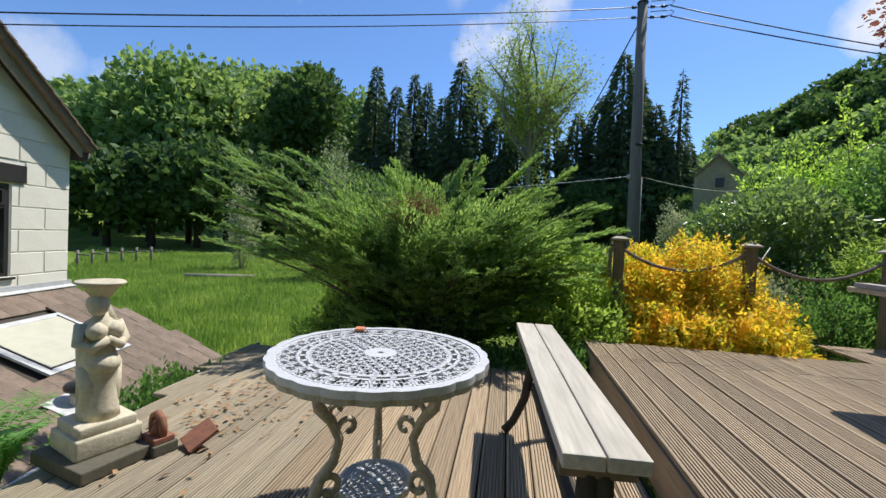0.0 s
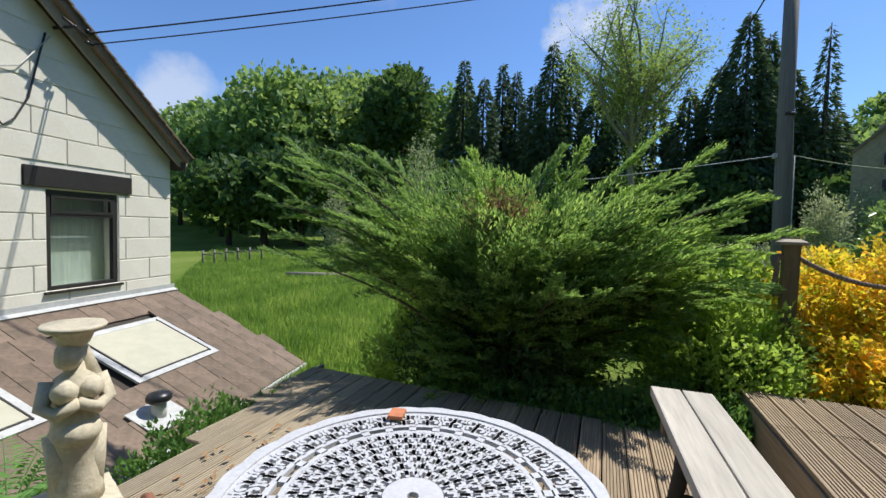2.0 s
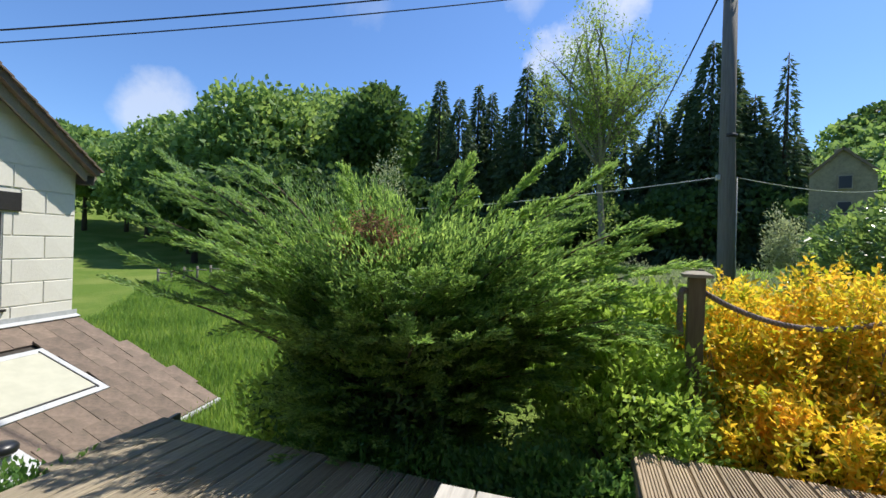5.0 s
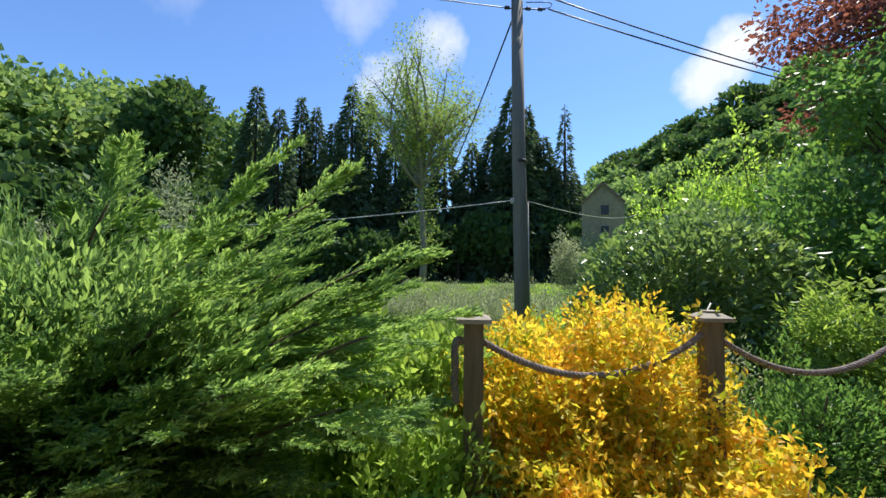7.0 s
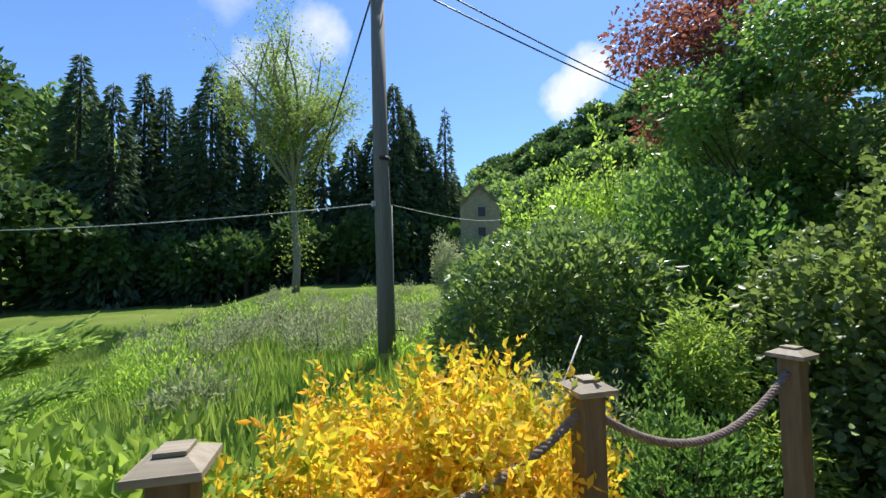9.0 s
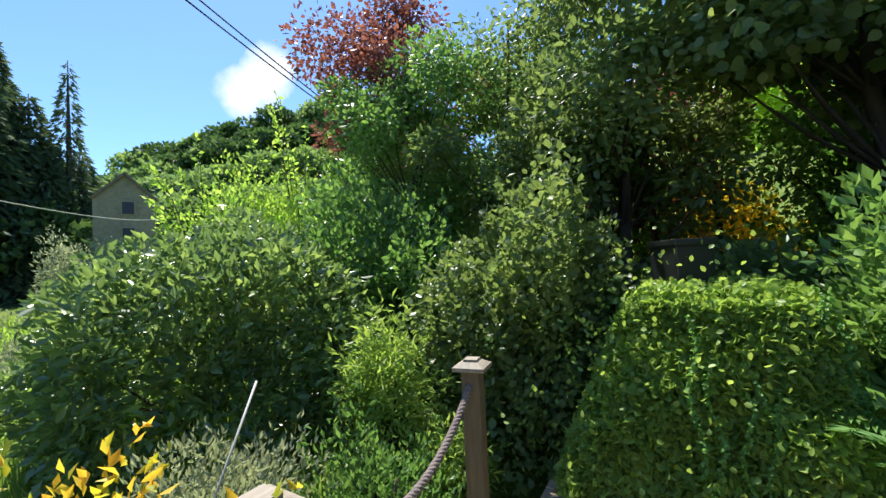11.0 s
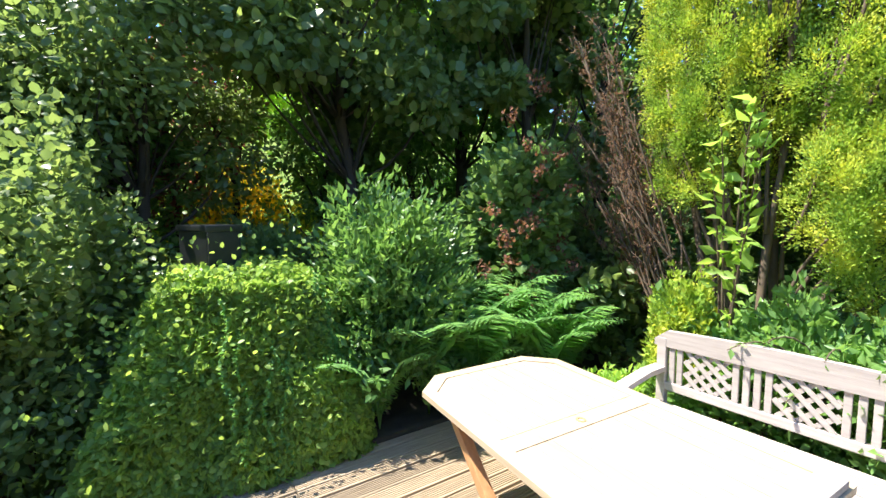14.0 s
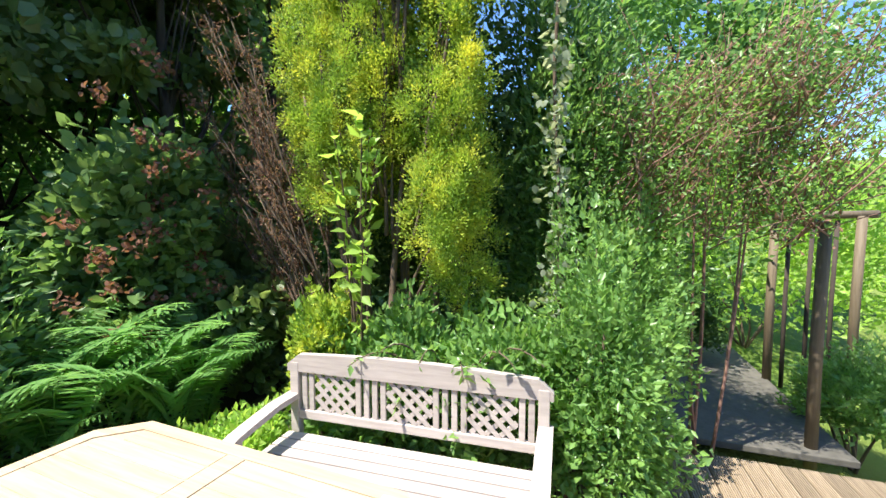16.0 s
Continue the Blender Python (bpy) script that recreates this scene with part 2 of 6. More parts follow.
# dark needles lightened and slightly blued: distance haze put into the colour
leaf_fir = leaf_material("hazed_dark_fir", ((0.0, (0.014, 0.028, 0.016)), (0.7, (0.03, 0.05, 0.024)), (1.0, (0.06, 0.09, 0.045))), 0.65, 0.1, 0.2, patch=0.4, patch_scale=0.3, lively=3.0)
leaf_wood = leaf_material("woodland_leaf", ((0.0, (0.04, 0.08, 0.03)), (0.5, (0.085, 0.14, 0.045)), (1.0, (0.16, 0.22, 0.06))), 0.6, 0.25, 0.25, patch=0.5, patch_scale=0.15, lively=2.3)
# for dark woodland, and for shade painted inside the juniper and golden conifer
leaf_wood_dark = leaf_material("dark_woodland_and_shade_leaf", ((0.0, (0.016, 0.042, 0.014)), (0.6, (0.035, 0.07, 0.02)), (1.0, (0.09, 0.14, 0.03))), 0.6, 0.15, 0.25, patch=0.5, patch_scale=0.2, lively=2.2)
leaf_ash = leaf_material("airy_leaf", ((0.0, (0.08, 0.14, 0.03)), (1.0, (0.20, 0.27, 0.07))), 0.55, 0.35, 0.3)
leaf_silver = leaf_material("silver_leaf", ((0.0, (0.16, 0.21, 0.13)), (1.0, (0.36, 0.42, 0.30))), 0.5, 0.3, 0.3, lively=1.1)
leaf_grass = leaf_material("grass_blade", ((0.0, (0.07, 0.14, 0.02)), (0.5, (0.13, 0.22, 0.035)), (1.0, (0.24, 0.31, 0.07))), 0.6, 0.3, 0.3, patch=0.6, patch_scale=0.7, lively=1.6)
leaf_rose = leaf_material("rose_leaf", ((0.0, (0.05, 0.12, 0.03)), (0.7, (0.13, 0.24, 0.05)), (1.0, (0.25, 0.35, 0.08))), 0.35, 0.3, 0.5, lively=1.9)
leaf_hydrangea = leaf_material("broad_matt_leaf", ((0.0, (0.04, 0.085, 0.025)), (1.0, (0.10, 0.165, 0.045))), 0.45, 0.25, 0.45, lively=2.5)


def grass_ground_material():
    m = bpy.data.materials.new("meadow")
    m.use_nodes = True
    T = Tree_(m.node_tree)
    co = T.n("ShaderNodeTexCoord").outputs["Object"]
    col = T.mix(T.noise(co, 9.0, 6.0, 0.7), (0.07, 0.13, 0.02), (0.17, 0.25, 0.045))
    col = T.mix(T.ramp(T.noise(co, 0.35, 5.0), ((0.42, (0, 0, 0)), (0.66, (1, 1, 1)))), col, (0.20, 0.25, 0.06))
    p = T.n("ShaderNodeBsdfPrincipled", ins={"Base Color": col, "Roughness": 0.95, "Specular IOR Level": 0.1})
    b = T.n("ShaderNodeBump", ins={"Height": T.noise(co, 22.0, 5.0), "Strength": 0.9, "Distance": 0.08})
    T.t.links.new(b.outputs[0], p.inputs["Normal"])
    T.t.links.new(p.outputs[0], T.n("ShaderNodeOutputMaterial").inputs[0])
    return m


meadow = grass_ground_material()


# ---- shapes ----
def add_mesh(name, verts, faces, mat, parent=None, label="", smooth=False):
    me = bpy.data.meshes.new(name)
    me.from_pydata([tuple(v) for v in verts], [], faces)
    me.materials.append(mat)
    if smooth:
        me.polygons.foreach_set("use_smooth", [True] * len(me.polygons))
    me.update()
    ob = new(name, me)
    ob.parent = parent
    if label:
        ob["label"] = label
    return ob


def part(name, bm, mat, parent=None, label="", smooth=False):
    """One bmesh as one mesh object under a thing."""
    me = bpy.data.meshes.new(name)
    bm.to_mesh(me)
    bm.free()
    me.materials.append(mat)
    if smooth:
        me.polygons.foreach_set("use_smooth", [True] * len(me.polygons))
    ob = new(name, me)
    ob.parent = parent
    if label:
        ob["label"] = label
    return ob


def thing(name, m, label, category, group="", kind=""):
    ob = new(name)
    ob.matrix_world = m
    ob.empty_display_size = 0.1
    return tagged(ob, label, category, group, kind)


def box(bm, size, m=Matrix(), bevel=0.0):
    g = bmesh.ops.create_cube(bm, size=1.0, matrix=m @ Matrix.Diagonal((*size, 1)))
    if bevel:
        edges = {e for v in g["verts"] for e in v.link_edges}
        bmesh.ops.bevel(bm, geom=list(edges), offset=bevel, segments=2, affect="EDGES", profile=0.6)
    return bm


def box_part(name, size, m, mat, parent, bevel=0.004, label=""):
    return part(name, box(bmesh.new(), size, m, bevel), mat, parent, label)


def tube(pts, radii, sides=8, caps=True):
    """Verts and faces of a tube along points."""
    pts = [Vector(p) for p in pts]
    if not hasattr(radii, "__len__"):
        radii = [radii] * len(pts)
    verts, faces = [], []
    ref = None
    for i, p in enumerate(pts):
        t = (pts[min(i + 1, len(pts) - 1)] - pts[max(i - 1, 0)]).normalized()
        if ref is None:
            ref = t.orthogonal().normalized()
        ref = (ref - t * ref.dot(t)).normalized()
        side = t.cross(ref)
        for k in range(sides):
            a = 2 * math.pi * k / sides
            verts.append(p + (ref * math.cos(a) + side * math.sin(a)) * radii[i])
        if i:
            o = (i - 1) * sides
            for k in range(sides):
                k2 = (k + 1) % sides
                faces.append((o + k, o + k2, o + sides + k2, o + sides + k))
    if caps:
        faces.append(tuple(range(sides))[::-1])
        faces.append(tuple(range(len(verts) - sides, len(verts))))
    return verts, faces


def tubes_part(name, runs, mat, parent=None, label="", sides=6, smooth=True):
    V, F = [], []
    runs = list(runs)
    for pts, r in runs:
        v, f = tube(pts, r, sides)
        o = len(V)
        V += v
        F += [tuple(i + o for i in q) for q in f]
    ob = add_mesh(name, V, F, mat, parent, label, smooth)
    if parent is not None and len(runs) > 6:
        ob["kind"] = "stuff"
    return ob


def lathe(profile, sides=24, squash=1.0):
    V, F = [], []
    for r, z in profile:
        for k in range(sides):
            a = 2 * math.pi * k / sides
            V.append((r * math.cos(a), r * math.sin(a) * squash, z))
    for i in range(len(profile) - 1):
        for k in range(sides):
            k2 = (k + 1) % sides
            F.append((i * sides + k, i * sides + k2, (i + 1) * sides + k2, (i + 1) * sides + k))
    F.append(tuple(range(sides))[::-1])
    F.append(tuple(range(len(V) - sides, len(V))))
    return V, F


rng = np.random.default_rng(7)


def unit(a):
    return a / np.maximum(np.linalg.norm(a, axis=1, keepdims=True), 1e-9)


def leaves(name, P, D, size, mat, parent=None, label="", aspect=0.5, fold=0.25, up=None, flat=0.0, kind=""):
    """Leaves with base at P, along D; each a folded blade of its own."""
    n = len(P)
    size = np.broadcast_to(size, (n,)).reshape(n, 1)
    D = unit(np.asarray(D, float))
    R = rng.normal(size=(n, 3))
    if flat:
        R = R * (1 - flat) + np.array((0, 0, 1.0)) * flat * 2
    N = unit(R - D * (R * D).sum(1, keepdims=True))
    S = np.cross(D, N)
    def at(f, side, raise_):
        return P + D * size * f + S * size * aspect * side + N * size * fold * raise_

    if aspect >= 0.6 and np.mean(size) < 0.3:      # broad leaves get a rounder outline
        ring = [at(0, 0, 0), at(0.28, 0.44, 0.4), at(0.66, 0.42, 0.4), at(1, 0, 0), at(0.66, -0.42, 0.4), at(0.28, -0.44, 0.4)]
        tris = ((0, 1, 2), (0, 2, 3), (0, 3, 4), (0, 4, 5))
    else:
        ring = [at(0, 0, 0), at(0.45, 0.5, 0.5), at(1, 0, 0), at(0.45, -0.5, 0.5)]
        tris = ((0, 1, 2), (0, 2, 3))
    k, m = len(ring), len(tris)
    V = np.stack(ring, 1)
    me = bpy.data.meshes.new(name)
    me.vertices.add(n * k)
    me.vertices.foreach_set("co", V.reshape(-1).astype(np.float32))
    idx = (np.arange(n)[:, None] * k + np.array(tris).reshape(1, -1)).reshape(-1)
    me.loops.add(n * m * 3)
    me.loops.foreach_set("vertex_index", idx.astype(np.int32))
    me.polygons.add(n * m)
    me.polygons.foreach_set("loop_start", np.arange(0, n * m * 3, 3, dtype=np.int32))
    me.polygons.foreach_set("loop_total", np.full(n * m, 3, dtype=np.int32))
    me.materials.append(mat)
    me.update(calc_edges=True)
    ob = new(name, me)
    ob.parent = parent
    if label:
        ob["label"] = label
    if kind:
        ob["kind"] = kind
    return ob


def mound_points(n, c, r, lump=0.22, depth=0.35, low=-0.5, freq=2.0, seed=0.0):
    """Points in the lumpy outer shell of an ellipsoid, and the way out of it."""
    d = unit(rng.normal(size=(int(n * 2.2), 3)))
    d = d[d[:, 2] > low][:n]
    s = np.array([1 + lump * noise.noise(Vector(v) * freq + Vector((seed, seed * 0.7, 3.1))) * 1.6 + 0.4 * lump * noise.noise(Vector(v) * freq * 3.1 + Vector((seed, 9, 1))) * 1.6 for v in d])
    s *= 1 - depth * rng.random(len(d)) ** 1.6
    return np.array(c) + d * np.array(r) * s[:, None], d


def limb_runs(root, tips, r0, r1=0.006, bend=0.15, seg=6):
    runs = []
    for tip in tips:
        a, b = Vector(root), Vector(tip)
        w = Vector(rng.normal(size=3)) * (b - a).length * bend
        pts = [a.lerp(b, k / seg) + w * math.sin(math.pi * k / seg) * 0.5 for k in range(seg + 1)]
        runs.append((pts, [r0 + (r1 - r0) * k / seg for k in range(seg + 1)]))
    return runs


# ---- ground ----
def smooth(a, b, x):
    t = min(1.0, max(0.0, (x - a) / (b - a)))
    return t * t * (3 - 2 * t)


def ground_z(x, y):
    z = -1.25 + 1.2 * smooth(-4.5, 1.5, x)
    d = math.hypot(x, y)
    z += 0.55 * smooth(10, 38, y)
    far = smooth(45, 150, d) * max(0.0, 0.4 + 0.6 * math.cos(math.atan2(x, y) * 0.5))
    az = math.degrees(math.atan2(x, y))
    rise = 16 + 26 * smooth(15, 45, az) + 12 * smooth(-20, -50, az)
    z += far * rise
    if y < -3:
        z += 0.12 * min(-3 - y, 25)
    if x > 6:
        z += 0.10 * min(x - 6, 30) * smooth(12, 4, y)
    return z + 0.05 * noise.noise(Vector((x * 0.6, y * 0.6, 0)))


def axis_steps(lo, hi):
    near = list(np.arange(-14, 16.01, 0.5))
    out = [-14 - 1.0 * 1.14 ** k * k for k in range(1, 24)]
    far = [16 + 1.0 * 1.14 ** k * k for k in range(1, 24)]
    return sorted(v for v in [*out, *near, *far] if lo <= v <= hi) + ([hi] if hi > far[-1] else [])


gx, gy = [-2500, *axis_steps(-420, 420), 2500], [-2500, *axis_steps(-420, 420), 2500]
gv = [(x, y, ground_z(max(-300, min(300, x)), max(-300, min(300, y)))) for y in gy for x in gx]
gf = [(j * len(gx) + i, j * len(gx) + i + 1, (j + 1) * len(gx) + i + 1, (j + 1) * len(gx) + i) for j in range(len(gy) - 1) for i in range(len(gx) - 1)]
tagged(add_mesh("ground", gv, gf, meadow, smooth=True), "rough green meadow rising to wooded hills", "ground", kind="structure")


# ---- decks ----
UP = 0.255
PITCH = 0.136


def board_mesh(name, length, mat, width=0.126, thick=0.028, grooves=7):
    """A decking board along y with grooves in its top."""
    prof = [(-width / 2, -thick), (-width / 2, -0.003)]
    step = (width - 0.012) / grooves
    for k in range(grooves):
        x = -width / 2 + 0.006 + k * step
        prof += [(x, 0), (x + step * 0.50, 0), (x + step * 0.58, -0.009), (x + step * 0.94, -0.009)]
    prof += [(width / 2 - 0.003, 0), (width / 2, -0.003), (width / 2, -thick)]
    V = [(x, s * length / 2, z) for s in (-1, 1) for x, z in prof]
    n = len(prof)
    F = [(i, i + 1, n + i + 1, n + i) for i in range(n - 1)]
    F += [(0, n, 2 * n - 1, n - 1), tuple(range(n))[::-1], tuple(range(n, 2 * n))]
    me = bpy.data.meshes.new(name)
    me.from_pydata(V, [], F)
    me.materials.append(mat)
    return me


def board(me, parent, x, y, z, turn=0.0):
    ob = new("board", me)
    ob.parent = parent
    ob.matrix_parent_inverse = Matrix.Translation(parent.location).inverted()
    ob.matrix_basis = pose(x, y, z + rng.normal() * 0.0012, 0, rng.normal() * 0.25, rng.normal() * 0.06 + turn)


lower = thing("floor", pose(0, 1, 0), "weathered grooved timber decking with gaps between boards", "deck", kind="structure")
upper = thing("floor", pose(3, 2, UP), "raised platform of weathered grooved timber decking boards", "deck", kind="structure")

# ---- house with its lean-to ----
# in the house's own frame x is out from the gable wall, y along it


def hpt(n, d, z=0.0):
    """A place by metres out from the gable wall, along it, and up."""
    return Vector((-7.1 + 0.98 * n + 0.2 * d, 6.0 + 0.2 * n - 0.98 * d, z))


def hpose(n, d, z):
    m = Matrix(((0.98, -0.2, 0, 0), (0.2, 0.98, 0, 0), (0, 0, 1, 0), (0, 0, 0, 1)))
    m.translation = hpt(n, d, z)
    return m  # local x out from the wall, local y against d, z up


house = thing("house", hpose(0, 0, 0), "cream painted block cottage with a steep gable and dark windows", "house")
RIDGE, EAVE, SLOPE = 3.6, 2.34, 0.80


def wall_slab(name, outline, holes, thick, mat, parent):
    """A wall in the gable's plane, made of upright strips round its openings. outline(d) gives its top."""
    ds = sorted({0.0, RIDGE, 2 * RIDGE, *[h[i] for h in holes for i in (0, 1)]})
    bm = bmesh.new()
    for a, b in zip(ds, ds[1:]):
        mid = (a + b) / 2
        cuts = [(-1.6, None)]
        spans, lo = [], -1.6
        for h in sorted((h for h in holes if h[0] <= mid <= h[1]), key=lambda h: h[2]):
            spans.append((lo, h[2], h[2]))
            lo = h[3]
        spans.append((lo, outline(a), outline(b)))
        for z0, za, zb in spans:
            vs = [bm.verts.new((x, -d, z)) for x in (0, -thick) for d, z in ((a, z0), (b, z0), (b, zb), (a, za))]
            for q in ((0, 1, 2, 3), (7, 6, 5, 4), (0, 4, 5, 1), (1, 5, 6, 2), (2, 6, 7, 3), (3, 7, 4, 0)):
                bm.faces.new([vs[i] for i in q])
    bmesh.ops.recalc_face_normals(bm, faces=bm.faces)
    return part(name, bm, mat, parent)


gable_top = lambda d: EAVE + SLOPE * (RIDGE - abs(RIDGE - d))
WINS = ((0.98, 1.96, 0.30, 1.64), (3.0, 4.2, 2.52, 3.66))
wall = wall_slab("wall", gable_top, WINS, 0.3, painted_block, house)
# other three walls of the house
box_part("wall", (0.3, 0.3, 3.94), Matrix.Translation((-0.46, -0.15, 0.37)), painted_block, house)
box_part("wall", (7.4, 0.3, 3.94), Matrix.Translation((-4.31, -0.15, 0.37)), painted_block, house)
box_part("wall", (7.4, 0.3, 3.94), Matrix.Translation((-4.31, -2 * RIDGE + 0.15, 0.37)), painted_block, house)
box_part("wall", (0.3, 6.6, 3.94), Matrix.Translation((-7.8, -RIDGE, 0.37)), painted_block, house)

# raised painted blocks on the gable, course by course
COURSE, LONG = 0.335, 0.84
row = 0
z = -0.02
blocks = {}
while z < gable_top(RIDGE):
    d = -(row % 2) * LONG / 2 + 0.02
    while d < 2 * RIDGE:
        a, b = max(d, 0.0), min(d + LONG, 2 * RIDGE)
        top = min(gable_top(a), gable_top(b))
        pieces = [(a, b)]
        for w in (*WINS, (0.77, 2.22, 1.66, 1.93), (2.75, 4.5, 3.68, 3.95)):
            if z + COURSE > w[2] + 0.03 and z < w[3] - 0.03:
                nxt = []
                for p, q in pieces:
                    if q <= w[0] or p >= w[1]:
                        nxt.append((p, q))
                    else:
                        nxt += [s for s in ((p, w[0] - 0.004), (w[1] + 0.004, q)) if s[1] - s[0] > 0.05]
                pieces = nxt
        for p, q in pieces:
            hgt = min(COURSE, min(gable_top(p), gable_top(q)) - z) - 0.014
            if hgt > 0.06 and q - p > 0.06:
                key = (round(q - p, 2), round(hgt, 2))
                if key not in blocks:
                    bm = box(bmesh.new(), (0.012, key[0] - 0.014, key[1]))
                    for v in bm.verts:
                        if v.co.x > 0:
                            v.co.y *= 1 - 0.012 / key[0]
                            v.co.z *= 1 - 0.012 / key[1]
                    me = bpy.data.meshes.new("block")
                    bm.to_mesh(me)
                    bm.free()
                    me.materials.append(painted_block)
                    blocks[key] = me
                ob = new("block", blocks[key])
                ob.parent = wall
                ob.location = (0.006 + rng.random() * 0.003, -(p + q) / 2, z + hgt / 2 + 0.007)
                ob.rotation_euler = (0, rng.normal() * 0.004, 0)
        d += LONG
    z += COURSE
    row += 1


def window(name, d0, d1, z0, z1, parent, split):
    w, h, y, zc = d1 - d0, z1 - z0, -(d0 + d1) / 2, (z0 + z1) / 2
    fr = add_mesh(name, *frame_shape(w, h, 0.06, 0.07), black_paint, parent, "black-stained timber window frame")
    fr.location = (-0.05, y, zc)
    if split:
        box_part("transom", (0.07, w - 0.13, 0.05), Matrix.Translation((-0.0, 0, h / 2 - 0.33)), black_paint, fr, 0.006)
        sash = add_mesh("top_sash", *frame_shape(w - 0.14, 0.24, 0.035, 0.05), black_paint, fr)
        sash.location = (0.02, 0, h / 2 - 0.19)
    pane = box_part("pane", (0.006, w - 0.11, h - 0.11), Matrix.Translation((-0.02, 0, 0)), glass, fr, 0)
    pane.visible_shadow = False
    box_part("sill", (0.11, w + 0.1, 0.035), Matrix.Translation((0.05, 0, -h / 2 - 0.018)), black_paint, fr, 0.006)
    box_part("curtain", (0.02, w - 0.05, h), Matrix.Translation((-0.19, 0, 0)), curtain, fr, 0)


def frame_shape(w, h, bar, deep):
    V, F = [], []
    for x in (deep / 2, -deep / 2):
        for s in (0, bar):
            V += [(x, -w / 2 + s, -h / 2 + s), (x, w / 2 - s, -h / 2 + s), (x, w / 2 - s, h / 2 - s), (x, -w / 2 + s, h / 2 - s)]
    for k in range(4):
        j = (k + 1) % 4
        F += [(k, j, 4 + j, 4 + k), (8 + j, 8 + k, 12 + k, 12 + j), (4 + k, 4 + j, 12 + j, 12 + k), (j, k, 8 + k, 8 + j)]
    return V, F


window("window", *WINS[0], house, True)
window("window", *WINS[1], house, False)
box_part("lintel", (0.06, 1.45, 0.26), Matrix.Translation((0.012, -1.495, 1.795)), black_paint, house, 0.008, "black-painted timber lintel")
box_part("lintel", (0.06, 1.75, 0.26), Matrix.Translation((0.012, -3.625, 3.815)), black_paint, house, 0.008)

# roof with verge board and tiles
tilt = math.atan(SLOPE)
for s in (1, -1):
    length = (RIDGE + 0.12) / math.cos(tilt)
    yc = -RIDGE + s * (RIDGE + 0.12) / 2
    zc = EAVE + SLOPE * (RIDGE - (RIDGE + 0.12) / 2)
    m = Matrix.Translation((-3.85, yc, zc + 0.10)) @ Matrix.Rotation(-s * tilt, 4, "X")
    roof = box_part("roof", (8.3, length, 0.09), m, roof_slate, house, 0)
    bm = bmesh.new()
    for k in range(26):   # tile ends seen along the verge
        f = (k + 0.5) / 26 - 0.5
        box(bm, (0.34, length / 26 * 1.1, 0.024), m @ Matrix.Translation((4.02, f * length, 0.055)) @ Matrix.Rotation(s * 0.09, 4, "X"))
    part("verge_tiles", bm, roof_slate, house)
    box_part("verge_board", (0.035, length, 0.17), Matrix.Translation((0.19, yc, zc - 0.02)) @ Matrix.Rotation(-s * tilt, 4, "X"), cap_wood, house, 0.004)
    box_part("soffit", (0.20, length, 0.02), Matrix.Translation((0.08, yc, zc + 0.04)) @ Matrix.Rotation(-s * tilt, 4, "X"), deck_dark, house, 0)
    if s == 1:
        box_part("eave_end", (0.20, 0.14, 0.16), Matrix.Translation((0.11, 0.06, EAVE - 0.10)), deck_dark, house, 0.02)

# wire bracket under the verge
bracket = thing("wire_bracket", hpose(0.34, 1.86, 3.72), "dark metal bracket with insulators fixed to the verge", "bracket")
tubes_part("arm", [([(-0.3, 0, 0), (0.05, 0, 0)], 0.02), ([(0, -0.12, 0.06), (0, 0.18, -0.05)], 0.018)], black_paint, bracket)
for yy, zz in ((0.2, 0.03), (0.2, -0.12)):
    tubes_part("insulator", [([(0, yy - 0.05, zz), (0, yy - 0.02, zz), (0, yy, zz), (0, yy + 0.05, zz)], [0.012, 0.03, 0.018, 0.028])], black_plastic, bracket, sides=10)
cable_run = [hpt(0.03, d, z) for d, z in ((1.95, 3.62), (2.05, 3.2), (2.15, 2.75), (2.3, 2.45), (2.42, 2.35), (2.6, 2.52), (2.9, 2.62), (3.2, 2.78), (4.2, 2.82), (5.4, 2.83))]
base = cable_run[0].copy()
tagged(tubes_part("wall_cable", [([p for p in cable_run], 0.012)], cable), "black cable looping down the painted gable", "cable")
cable_run = [hpt(0.05, d, z) for d, z in ((1.9, 3.6), (2.25, 3.1), (2.6, 2.95), (2.62, 2.6), (2.45, 2.3), (2.9, 1.6), (3.4, 0.9))]
tagged(tubes_part("wall_cable", [([p for p in cable_run], 0.008)], pale_cable), "thin pale cable hanging down the gable", "cable")

# lean-to roof with courses of stone tiles
lean = thing("lean_to", hpose(0, 0, 0), "low lean-to roofed with brown stone tiles and skylights", "outbuilding")
SL, RUN, LONGD = 0.42, 2.55, 7.2
ang = math.atan(SL)
lean_m = Matrix.Translation((0, 0, 0.05)) @ Matrix.Rotation(ang, 4, "Y")
hyp = RUN / math.cos(ang)
roof_bed = box_part("roof_bed", (hyp, LONGD, 0.05), lean_m @ Matrix.Translation((hyp / 2, -LONGD / 2 + 0.05, -0.065)), deck_dark, lean, 0)
box_part("front_wall", (0.22, LONGD, 1.0), Matrix.Translation((RUN - 0.25, -LONGD / 2 + 0.05, -1.62)), painted_block, lean, 0)
box_part("end_wall", (RUN - 0.3, 0.22, 1.2), Matrix.Translation((RUN / 2 - 0.2, -0.15, -1.55)), painted_block, lean, 0)
tile_meshes = []
